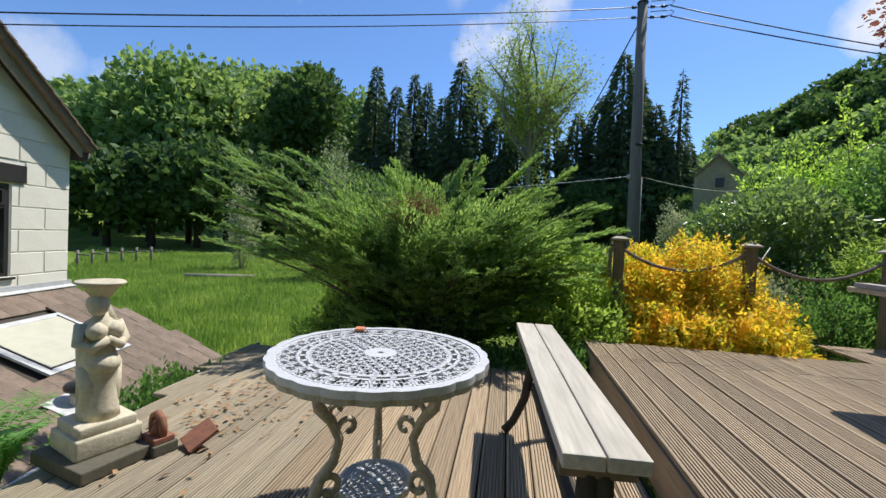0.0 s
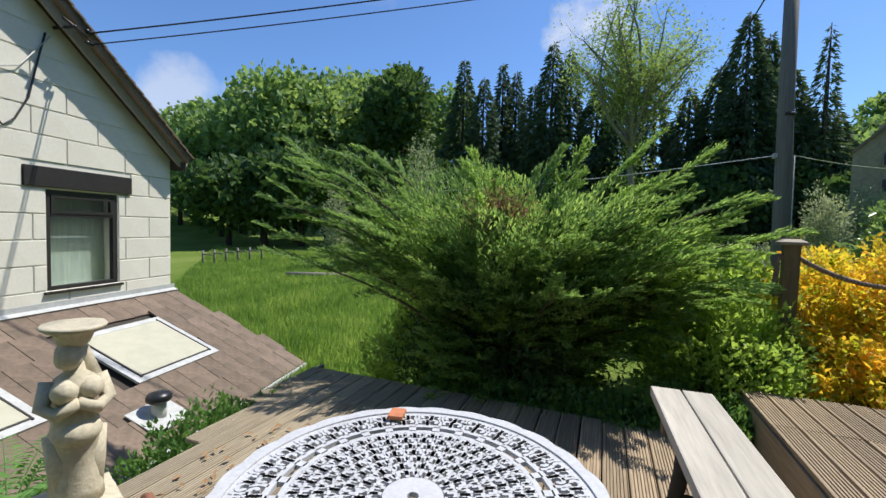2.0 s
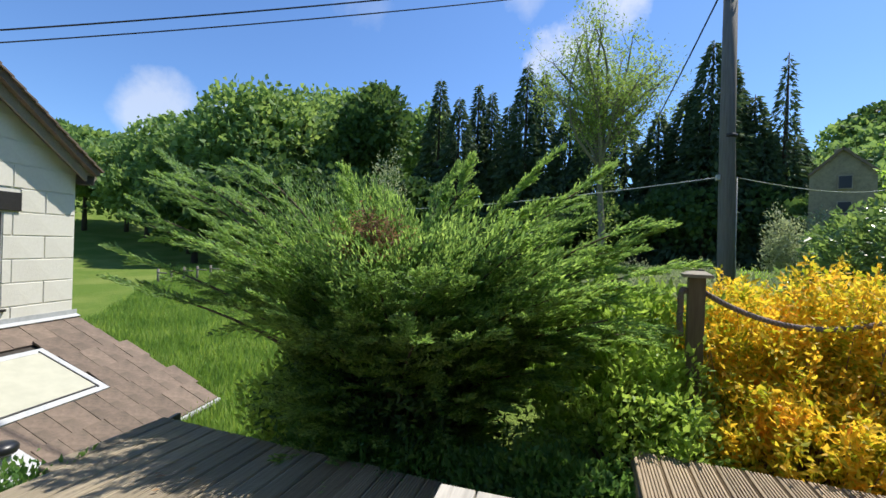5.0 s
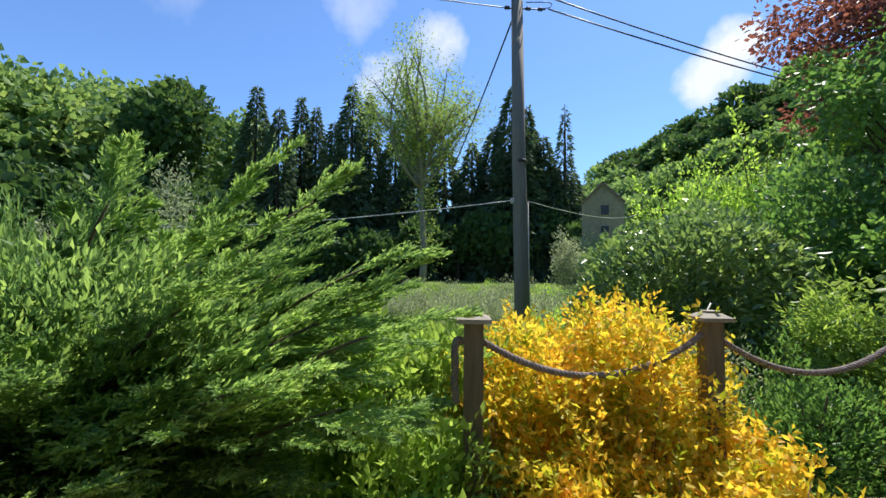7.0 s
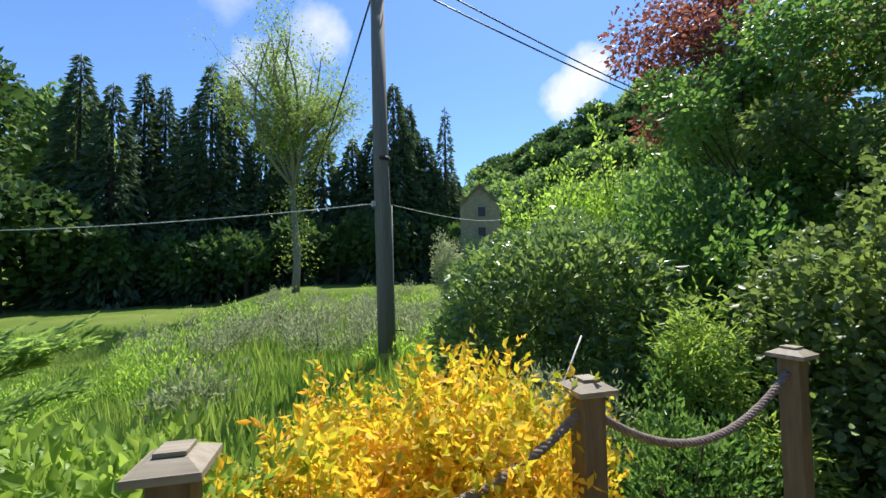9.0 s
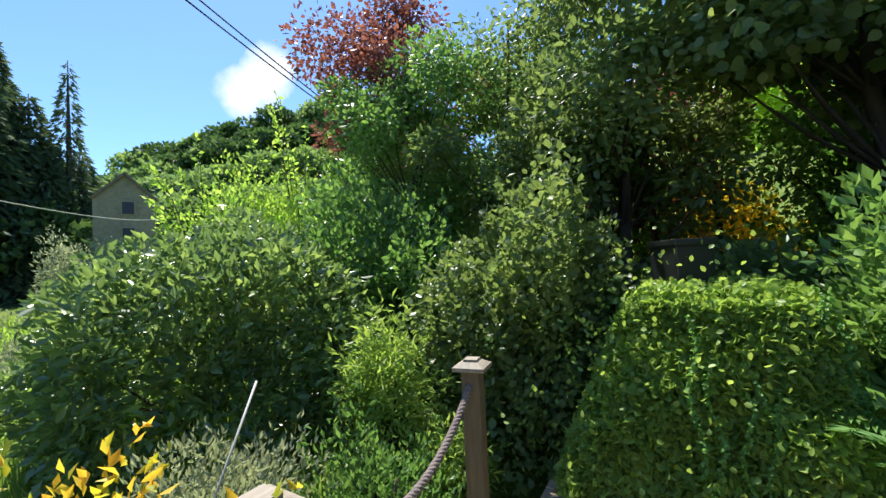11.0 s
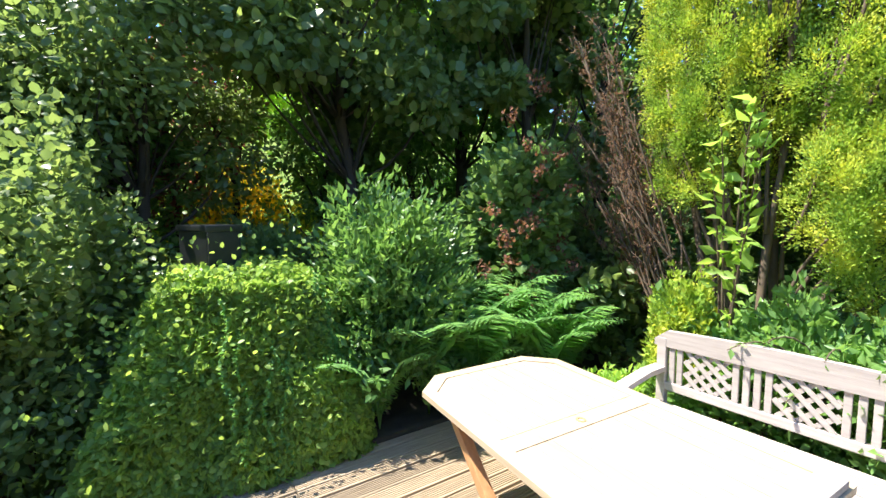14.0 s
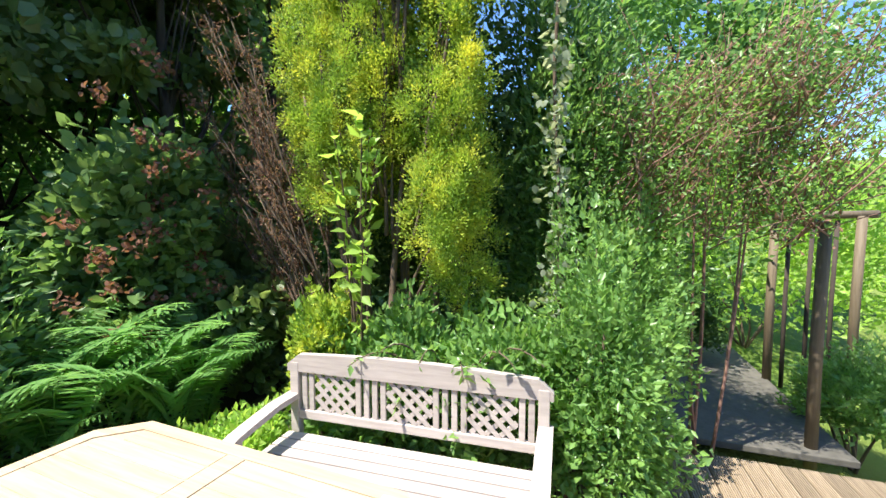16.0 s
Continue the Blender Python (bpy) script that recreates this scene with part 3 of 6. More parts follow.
for k in range(7):
    bm = bmesh.new()
    wv = rng.choice((0.26, 0.30, 0.34, 0.38, 0.42))
    box(bm, (0.49, wv - 0.003, 0.034))
    for v in bm.verts:
        v.co += Vector(rng.normal(size=3) * (0.005, 0.003, 0.002))
    bmesh.ops.bevel(bm, geom=bm.edges[:], offset=0.004, segments=1, affect="EDGES")
    me = bpy.data.meshes.new("roof_tile")
    bm.to_mesh(me)
    bm.free()
    me.materials.append(roof_slate)
    tile_meshes.append((wv, me))
SKYLIGHTS = ((1.04, 2.22, 0.80, 1.80), (3.3, 4.7, 0.80, 1.80))
for c in range(6):
    d = 0.0 - rng.random() * 0.2
    while d < 6.7:
        wv, me = tile_meshes[rng.integers(7)]
        s0 = 0.04 + c * 0.455
        inside = any(a - 0.10 < d + wv / 2 < b + 0.10 and s0 + 0.45 > p and s0 + 0.1 < q for a, b, p, q in SKYLIGHTS)
        if not inside and d + wv / 2 > -0.06:
            ob = new("roof_tile", me)
            ob.parent = roof_bed
            ob.matrix_basis = lean_m @ Matrix.Translation((s0 + 0.25, -d - wv / 2, -0.005)) @ Matrix.Rotation(0.075 + rng.normal() * 0.006, 4, "Y") @ Matrix.Rotation(rng.normal() * 0.01, 4, "X")
        d += wv
for d0, d1, s0, s1 in SKYLIGHTS:
    m = lean_m @ Matrix.Translation(((s0 + s1) / 2, -(d0 + d1) / 2, 0.035))
    fr = add_mesh("skylight", *[[(lambda v: (v[2], v[1], v[0]))(v) for v in frame_shape(d1 - d0 + 0.14, s1 - s0 + 0.14, 0.09, 0.03)[0]], [f[::-1] for f in frame_shape(1, 1, .1, .1)[1]]], lead, lean, "skylight with pale lead flashing and clouded sheet")
    fr.matrix_basis = m
    box_part("pane", (s1 - s0 - 0.06, d1 - d0 - 0.06, 0.02), Matrix.Translation((0, 0, 0.012)), skylight_sheet, fr, 0.004)
    for s in (-1, 1):
        box_part("glazing_bar", (s1 - s0, 0.018, 0.03), Matrix.Translation((0, s * (d1 - d0 - 0.05) / 2, 0.016)), black_paint, fr, 0.003)
    box_part("glazing_bar", (0.018, d1 - d0 - 0.05, 0.03), Matrix.Translation(((s1 - s0 - 0.05) / 2, 0, 0.016)), black_paint, fr, 0.003)
box_part("flashing", (0.10, LONGD, 0.012), lean_m @ Matrix.Translation((0.05, -LONGD / 2 + 0.05, 0.045)), lead, lean, 0)
box_part("flashing", (0.012, LONGD, 0.10), Matrix.Translation((0.03, -LONGD / 2 + 0.05, 0.11)), lead, lean, 0)
box_part("gutter", (0.09, LONGD, 0.06), Matrix.Translation((RUN + 0.02, -LONGD / 2 + 0.05, -1.09)), lead, lean, 0.015)
vent = thing("roof_vent", hpose(2.23, 2.52, 0.05 - SL * 2.23), "black domed vent pipe on a lead flashing plate", "vent")
box_part("plate", (0.42, 0.5, 0.012), Matrix.Rotation(ang, 4, "Y") @ Matrix.Translation((0, 0, 0.035)), lead, vent, 0)
add_mesh("pipe", *lathe([(0.075, -0.02), (0.07, 0.2)]), pale_cable, vent, smooth=True)
add_mesh("cowl", *lathe([(0.085, 0.18), (0.11, 0.19), (0.125, 0.21), (0.125, 0.245), (0.105, 0.275), (0.05, 0.295), (0.01, 0.30)]), black_plastic, vent, smooth=True)

# closing walls of the cottage behind the deck, never looked at squarely
back = thing("wall_south", pose(-6.0, -3.4, 0), "cream painted block wall closing the deck", "wall", kind="structure")
box_part("wall_body", (6.0, 0.3, 3.6), Matrix.Translation((0, 0, 0.7)), painted_block, back, 0)


# ---- pole and wires ----
pole = thing("utility_pole", pose(2.86, 9.76, 0), "grey weathered timber utility pole with wire insulators", "pole")
tubes_part("shaft", [([(0.06, 0, -0.4), (0.03, 0, 1.5), (-0.02, 0, 3.5), (-0.06, 0, 6.45)], [0.135, 0.13, 0.115, 0.10])], pole_wood, pole, sides=20)
tubes_part("band", [([(0.0, 0, 3.36), (0.0, 0, 3.42)], 0.124)], black_paint, pole, sides=20)
add_mesh("cap", *lathe([(0.115, 6.44), (0.115, 6.47), (0.07, 6.51), (0.01, 6.52)], 20), black_paint, pole).location = (-0.06, 0, 0)
TOPW = []
for zz in (6.36, 6.14):
    tubes_part("bolt", [([(-0.28, 0, zz), (0.45, -0.02, zz)], 0.012)], black_paint, pole)
    for s in (-0.24, 0.14, 0.36):
        tubes_part("insulator", [([(s - 0.05, -0.02, zz), (s - 0.02, -0.02, zz), (s, -0.02, zz), (s + 0.02, -0.02, zz), (s + 0.05, -0.02, zz)], [0.015, 0.042, 0.02, 0.042, 0.015])], black_plastic, pole, sides=10)
    tubes_part("jumper_wire", [([(0.36, -0.03, zz), (0.52, -0.05, zz + 0.02), (0.56, -0.05, zz + 0.09), (0.5, -0.05, zz + 0.12), (0.1, -0.03, zz + 0.11)], 0.008)], cable, pole)
box_part("clamp", (0.06, 0.08, 0.09), Matrix.Translation((-0.14, -0.03, 2.70)), pale_cable, pole, 0.01)
tubes_part("side_wire", [([(0.13, -0.05, 2.68), (0.14, -0.07, 1.6), (0.17, -0.07, 0.4)], 0.008)], pale_cable, pole)
tubes_part("step_bolt", [([(0.12, -0.05, 0.82), (0.3, -0.06, 0.80)], 0.012)], black_paint, pole)
sign = box_part("warning_sign", (0.22, 0.012, 0.2), Matrix.Translation((0.04, -0.142, 0.40)), sign_yellow, pole, 0.002, "yellow warning sign with a black triangle")
for a, b in (((-0.07, 0.34), (0.07, 0.34)), ((0.07, 0.34), (0, 0.46)), ((0, 0.46), (-0.07, 0.34))):
    tubes_part("triangle_bar", [([(a[0] + 0.04, -0.15, a[1]), (b[0] + 0.04, -0.15, b[1])], 0.006)], black_paint, sign)


def wire(a, b, sag, r=0.008, mat=cable, label="black overhead wire strung from the utility pole"):
    a, b = Vector(a), Vector(b)
    pts = [a.lerp(b, k / 24) + Vector((0, 0, -sag * 4 * (k / 24) * (1 - k / 24))) for k in range(25)]
    tagged(tubes_part("overhead_wire", [([p for p in pts], r)], mat, sides=5), label, "wire")


wire(hpt(0.36, 1.62, 3.75), (2.56, 9.74, 6.36), 0.10, 0.011)
wire(hpt(0.36, 1.62, 3.60), (2.56, 9.74, 6.14), 0.10, 0.009)
wire((3.36, 9.72, 6.36), (27.0, 15.3, 6.4), 0.7, 0.014)
wire((3.36, 9.72, 6.14), (27.0, 14.6, 6.0), 0.7, 0.014)
wire((2.76, 9.76, 6.05), (0.9, 27, 3.2), 0.6, 0.016)
wire((2.70, 9.73, 2.70), (-9.5, 17.5, 2.9), 0.22, 0.009, pale_cable, "pale telephone wire strung from the utility pole")
wire((2.99, 9.73, 2.70), (11.6, 22.0, 4.2), 0.2, 0.008, pale_cable, "pale telephone wire strung from the utility pole")


# ---- furniture on the lower deck ----
def ribbon(pts, w, z0, z1):
    """A flat raised ribbon along 2D points."""
    V, F = [], []
    n = len(pts)
    for i, p in enumerate(pts):
        a, b = pts[max(i - 1, 0)], pts[min(i + 1, n - 1)]
        t = np.array(b) - np.array(a)
        t = t / (np.linalg.norm(t) + 1e-9)
        s = np.array((-t[1], t[0])) * w / 2
        q0, q1 = np.array(p) + s, np.array(p) - s
        V += [(q0[0], q0[1], z0), (*q0 * 0.999 + np.array(p) * 0.001, z1), (*q1, z1), (q1[0], q1[1], z0)]
        if i:
            o = 4 * (i - 1)
            for k in range(4):
                k2 = (k + 1) % 4
                F.append((o + k, o + k2, o + 4 + k2, o + 4 + k))
    F += [(0, 1, 2, 3), (4 * n - 1, 4 * n - 2, 4 * n - 3, 4 * n - 4)]
    return V, F


def arc(cx, cy, r0, r1, a0, a1, n=9):
    return [(cx + (r0 + (r1 - r0) * k / (n - 1)) * math.cos(a0 + (a1 - a0) * k / (n - 1)), cy + (r0 + (r1 - r0) * k / (n - 1)) * math.sin(a0 + (a1 - a0) * k / (n - 1))) for k in range(n)]


def gather(items):
    V, F = [], []
    for v, f in items:
        o = len(V)
        V += v
        F += [tuple(i + o for i in q) for q in f]
    return V, F


def spun(items, count):
    out = []
    for k in range(count):
        a = 2 * math.pi * k / count
        c, s = math.cos(a), math.sin(a)
        for v, f in items:
            out.append(([(x * c - y * s, x * s + y * c, z) for x, y, z in v], f))
    return gather(out)


def ring_shape(r0, r1, z0, z1, n=96, wave=0.0, lobes=24):
    V, F = [], []
    for k in range(n):
        a = 2 * math.pi * k / n
        w = 1 + wave * abs(math.cos(a * lobes / 2))
        for r, z in ((r0, z0), (r0, z1), (r1 * w, z1), (r1 * w, z0)):
            V.append((r * math.cos(a), r * math.sin(a), z))
    for k in range(n):
        k2 = (k + 1) % n
        for j in range(4):
            j2 = (j + 1) % 4
            F.append((k * 4 + j, k * 4 + j2, k2 * 4 + j2, k2 * 4 + j))
    return V, F


def lace_disc(R, parent, name, mat, sectors, z):
    t0, t1 = z - 0.012, z
    shapes = [ring_shape(R * 0.935, R, t0 - 0.012, t1 + 0.003, 192, 0.018, 24), ring_shape(R * 0.155, R * 0.03, t0, t1, 48), ring_shape(R * 0.72, R * 0.755, t0, t1), ring_shape(R * 0.64, R * 0.675, t0, t1), ring_shape(R * 0.905, R * 0.945, t0, t1 - 0.002)]

    def polar(r, a):
        return (R * r * math.cos(a), R * r * math.sin(a))

    w = R * 0.030
    # dashed band, rows of curling scrolls within it and two rows outside
    shapes.append(spun([ribbon([polar(0.665, 0), polar(0.73, 0)], w * 1.6, t0, t1)], sectors + 8))
    rows = ((0.195, 10, 0.036, 2.3), (0.265, 14, 0.036, -2.3), (0.335, 18, 0.036, 2.4), (0.405, 22, 0.036, -2.4), (0.475, 26, 0.036, 2.4), (0.545, 30, 0.036, -2.4), (0.607, 33, 0.034, 2.4), (0.795, 30, 0.050, -2.5), (0.868, 32, 0.048, 2.5))
    for r, count, q, turn in rows:
        da = 2 * math.pi / count
        items = []
        for s in (1, -1):
            c = polar(r, s * da * 0.24)
            items.append(ribbon(arc(*c, R * q, R * 0.010, s * turn, -s * turn * 1.15, 10), w * 0.8, t0, t1))
        items.append(ribbon([polar(r - q, da * 0.5), polar(r, da * 0.44), polar(r + q, da * 0.54)], w * 0.75, t0, t1))
        items.append(ribbon([polar(r - q, 0), polar(r + q * 0.2, da * 0.05), polar(r + q * 1.05, -da * 0.04)], w * 0.75, t0, t1))
        shapes.append(spun(items, count))
    return add_mesh(name, *gather(shapes), mat, parent)


TC = (-0.306, 1.763)
table = thing("garden_table", pose(TC[0], TC[1], 0, 0, 0, 0), "round white cast metal garden table with lacework top", "table")
top = lace_disc(0.435, table, "tabletop", white_metal, 20, 0.70)
add_mesh("skirt", *ring_shape(0.418, 0.432, 0.655, 0.69, 192, 0.02, 24), cream_metal, top, "weathered cream scalloped edge")
for k in range(3):
    a = radians(-14 + 120 * k)
    prof = [(0.25, 0.68), (0.27, 0.60), (0.25, 0.52), (0.20, 0.46), (0.165, 0.38), (0.185, 0.30), (0.24, 0.24), (0.265, 0.17), (0.235, 0.10), (0.29, 0.06), (0.36, 0.045), (0.40, 0.02)]
    pts = [(r * math.cos(a), r * math.sin(a), z) for r, z in prof]
    runs = [(pts, [0.017, 0.02, 0.024, 0.02, 0.018, 0.02, 0.024, 0.024, 0.02, 0.022, 0.02, 0.026])]

    def curl(r, z, q, s0, s1, w=0.012):
        return ([((r + p[0]) * math.cos(a), (r + p[0]) * math.sin(a), z + p[1]) for p in arc(0, 0, q, q * 0.3, s0, s1, 12)], w)

    runs += [curl(0.215, 0.60, 0.05, -0.5, 4.6), curl(0.20, 0.20, 0.055, 0.5, 6.0, 0.014), curl(0.30, 0.13, 0.045, -2.6, 2.8, 0.013), curl(0.385, 0.055, 0.03, -1.5, 3.5), curl(0.13, 0.42, 0.045, 0, 5), curl(0.18, 0.50, 0.035, -1, 3.6)]
    tubes_part("leg", runs, cream_metal, table, "ornate scrolled leg in weathered cream paint", 8)
shelf = lace_disc(0.15, table, "lower_shelf", white_metal, 10, 0.17)
tile_ob = box_part("terracotta_chip", (0.045, 0.06, 0.012), Matrix(), material("orange_tile", (0.62, 0.22, 0.10), rough=0.7, grain=40), None, 0.002)
tile_ob.matrix_world = pose(TC[0] - 0.205, TC[1] + 0.315, 0.712, 0, 0, 12)
tagged(tile_ob, "small orange terracotta tile lying on the table", "tile")


def plank_bench():
    b = thing("bench", pose(0.425, 2.075, 0, 0, 0, 2.8), "narrow weathered plank bench on splayed dark legs", "bench")
    for s in (-1, 1):
        box_part("seat_plank", (0.112, 1.68, 0.042), Matrix.Translation((s * 0.0585, 0, 0.622)), bench_wood, b, 0.006)
    for e in (-0.74, 0.62):
        box_part("cross_rail", (0.21, 0.05, 0.06), Matrix.Translation((0, e, 0.57)), post_wood, b, 0.006)
        for s in (-1, 1):
            pts = [(s * 0.02, e, 0.55), (s * 0.03, e, 0.40), (s * 0.06, e, 0.22), (s * 0.12, e, 0.08), (s * 0.17, e, 0.015)]
            tubes_part("leg", [(pts, [0.03, 0.028, 0.026, 0.024, 0.028])], deck_dark, b, sides=8)
    box_part("stretcher", (0.05, 1.36, 0.05), Matrix.Translation((0, -0.06, 0.30)), deck_dark, b, 0.006)


plank_bench()


# ---- statue and pots by the lower deck's edge ----
def statue():
    """Garden figure as one plain shape with a shell basin on its head."""
    V, F = [], []

    def blob(c, r, tilt=0.0):
        bm = bmesh.new()
        bmesh.ops.create_icosphere(bm, subdivisions=3, radius=1.0, matrix=Matrix.Translation(c) @ Matrix.Rotation(tilt, 4, "Y") @ Matrix.Diagonal((*r, 1)))
        o = len(V)
        V.extend(v.co.copy() for v in bm.verts)
        F.extend(tuple(v.index + o for v in f.verts) for f in bm.faces)
        bm.free()

    def add(vf):
        o = len(V)
        V.extend(Vector(v) for v in vf[0])
        F.extend(tuple(i + o for i in f) for f in vf[1])

    bm = box(bmesh.new(), (0.25, 0.25, 0.05), Matrix.Translation((0, 0, 0.125)), 0.008)
    box(bm, (0.29, 0.29, 0.10), Matrix.Translation((0, 0, 0.05)), 0.012)
    bm.verts.index_update()
    add(([v.co.copy() for v in bm.verts], [tuple(v.index for v in f.verts) for f in bm.faces]))
    bm.free()
    add(lathe([(0.105, 0.15), (0.098, 0.20), (0.088, 0.27), (0.082, 0.33), (0.09, 0.38), (0.096, 0.42), (0.085, 0.47), (0.068, 0.51), (0.07, 0.55), (0.082, 0.59), (0.075, 0.635), (0.04, 0.66), (0.035, 0.69)], 28, 0.85))
    blob((0.03, -0.02, 0.725), (0.042, 0.046, 0.052))          # head
    blob((-0.005, -0.01, 0.735), (0.052, 0.05, 0.05))           # hair
    blob((0.055, -0.035, 0.60), (0.05, 0.045, 0.045))           # chest
    blob((0.05, 0.04, 0.60), (0.05, 0.045, 0.045))
    blob((0.03, 0, 0.43), (0.085, 0.08, 0.06))                  # hips
    for s in (-1, 1):
        add(tube([(-0.01, s * 0.075, 0.63), (0.02, s * 0.10, 0.54), (0.07, s * 0.06, 0.52), (0.10, 0.0, 0.56)], [0.03, 0.027, 0.024, 0.022], 10))
        add(tube([(0.0, s * 0.045, 0.42), (0.02, s * 0.045, 0.30), (0.01, s * 0.04, 0.15)], [0.055, 0.045, 0.04], 10))
    add(tube([(-0.02, 0.06, 0.62), (-0.06, 0.03, 0.72), (-0.04, 0.0, 0.79)], [0.03, 0.027, 0.025], 10))
    add(tube([(-0.06, -0.03, 0.6), (-0.075, -0.01, 0.42), (-0.06, 0, 0.16)], [0.05, 0.06, 0.07], 12))  # drapery
    add(lathe([(0.035, 0.755), (0.06, 0.775), (0.075, 0.81), (0.105, 0.825), (0.125, 0.84), (0.118, 0.848), (0.06, 0.835), (0.01, 0.833)], 24, 0.85))
    ob = add_mesh("statue", V, F, stone_cream, None, smooth=True)
    ob.matrix_world = pose(-1.80, 1.90, 0.062, 0, 0, -20) @ Matrix.Diagonal((0.96, 0.96, 0.97, 1))
    for v in ob.data.vertices:
        v.co += v.normal * 0.004 * noise.noise(v.co * 38)
    tagged(ob, "cream cast stone garden figure carrying a shell basin", "statue")
    slab = box_part("plinth_slab", (0.42, 0.34, 0.062), Matrix.Translation((0, 0, 0.031)), stone_dark, None, 0.008)
    slab.matrix_world = pose(-1.78, 1.88, 0, 0, 0, -14)
    tagged(slab, "dark mossy stone slab under the statue", "slab")


statue()
lion = thing("terracotta_ornament", pose(-1.57, 2.02, 0, 0, 0, -20), "small weathered terracotta arched ornament on a brick", "ornament")
box_part("base", (0.17, 0.12, 0.055), Matrix.Translation((0, 0, 0.028)), stone_dark, lion, 0.006)
box_part("step", (0.14, 0.10, 0.03), Matrix.Translation((0, 0, 0.07)), terracotta, lion, 0.006)
tubes_part("arch", [([(-0.05, 0, 0.085), (-0.055, 0, 0.13), (-0.045, 0, 0.17), (0, 0, 0.195), (0.045, 0, 0.17), (0.055, 0, 0.13), (0.05, 0, 0.085)], 0.018)], terracotta, lion, sides=8)
add_mesh("figure", *lathe([(0.03, 0.085), (0.034, 0.11), (0.02, 0.13), (0.024, 0.15), (0.01, 0.165)], 14), terracotta, lion, smooth=True)
rt = box_part("ridge_tile", (0.13, 0.16, 0.02), Matrix(), terracotta, None, 0.004)
rt.matrix_world = pose(-1.39, 2.10, 0.062, 32, 12, -30)
tagged(rt, "broken terracotta tile leaning on the deck", "tile")
lv = np.stack([rng.normal(-1.5, 0.25, 170), rng.normal(2.5, 0.38, 170), np.full(170, 0.012) + rng.random(170) * 0.01], 1)
lv = lv[lv[:, 0] > -1.55 - 0.24 * (lv[:, 1] - 1.0)]
tagged(leaves("fallen_leaves", lv, np.stack([rng.normal(size=len(lv)), rng.normal(size=len(lv)), rng.normal(size=len(lv)) * 0.1], 1), 0.03 + rng.random(len(lv)) * 0.03, litter, aspect=0.5, flat=0.7), "dry brown leaves scattered over the deck", "leaves", kind="stuff")


# ---- rope fence ----
POSTS = [(1.375, 4.83, 1.29), (2.75, 5.0, 1.28), (4.13, 5.09, 1.28)]


def rope_runs(pts, r):
    """Three strands twisted round one another along a line."""
    pts = [Vector(p) for p in pts]
    L = [0.0]
    for a, b in zip(pts, pts[1:]):
        L.append(L[-1] + (b - a).length)
    n = max(12, int(L[-1] / 0.011))
    runs = []
    for s in range(3):
        out = []
        for k in range(n + 1):
            u = L[-1] * k / n
            i = max(j for j in range(len(L) - 1) if L[j] <= u + 1e-9)
            f = (u - L[i]) / (L[i + 1] - L[i])
            p = pts[i].lerp(pts[i + 1], f)
            t = (pts[i + 1] - pts[i]).normalized()
            e = t.orthogonal().normalized()
            e = (Vector((0, 0, 1)) - t * t.z).normalized() if abs(t.z) < 0.95 else (Vector((1, 0, 0)) - t * t.x).normalized()
            g = t.cross(e)
            a = u / 0.075 * 2 * math.pi + s * 2.0944
            out.append(p + (e * math.cos(a) + g * math.sin(a)) * r * 0.55)
        runs.append((out, r * 0.62))
    return runs


def sag(a, b, dip, n=16):
    a, b = Vector(a), Vector(b)
    return [a.lerp(b, k / n) + Vector((0, 0, -dip * 4 * (k / n) * (1 - k / n))) for k in range(n + 1)]


for i, (x, y, zt) in enumerate(POSTS):
    zb = ground_z(x, y)
    p = thing("fence_post", pose(x, y, zb, 0, 0, (-6, -4, 8)[i]), "square brown timber fence post with a flat cap", "post", "posts of the rope fence")
    h = zt - zb
    box_part("shaft", (0.098, 0.098, h - 0.05), Matrix.Translation((0, 0, (h - 0.05) / 2)), post_wood, p, 0.006)
    bm = bmesh.new()
    box(bm, (0.172, 0.172, 0.022), Matrix.Translation((0, 0, h - 0.04)), 0.003)
    bmesh.ops.create_cone(bm, cap_ends=True, segments=4, radius1=0.115, radius2=0.06, depth=0.022, matrix=Matrix.Translation((0, 0, h - 0.018)) @ Matrix.Rotation(radians(45), 4, "Z"))
    part("cap", bm, cap_wood, p, "paler weathered cap")
    box_part("cap_block", (0.075, 0.075, 0.012), Matrix.Translation((0, 0, h)), cap_wood, p, 0.002)
for i, dip in ((0, 0.20), (1, 0.22)):
    a, b = Vector(POSTS[i]), Vector(POSTS[i + 1])
    u = (b - a).normalized() * 0.05
    rope = tubes_part("rope", rope_runs(sag(a + u + Vector((0, 0, -0.15)), b - u + Vector((0, 0, -0.13)), dip), 0.017), rope_fibre, None, sides=6)
    tagged(rope, "thick twisted brown rope sagging between the fence posts", "rope", "ropes of the fence")
x, y, zt = POSTS[0]
rope = tubes_part("rope", rope_runs([(x - 0.05, y - 0.01, zt - 0.15), (x - 0.085, y - 0.03, zt - 0.13), (x - 0.10, y - 0.045, zt - 0.18), (x - 0.095, y - 0.04, zt - 0.25), (x - 0.10, y - 0.04, zt - 0.34), (x - 0.09, y - 0.04, zt - 0.44)], 0.018), rope_fibre, None, sides=6)
tagged(rope, "knotted end of twisted rope hanging by the post", "rope", "ropes of the fence")
x, y, zt = POSTS[2]
rope = tubes_part("rope", rope_runs(sag((x + 0.05, y + 0.01, zt - 0.15), (x + 0.62, y + 0.3, zt - 0.22), 0.1), 0.016), rope_fibre, None, sides=6)
tagged(rope, "twisted rope running from the post into foliage", "rope", "ropes of the fence")


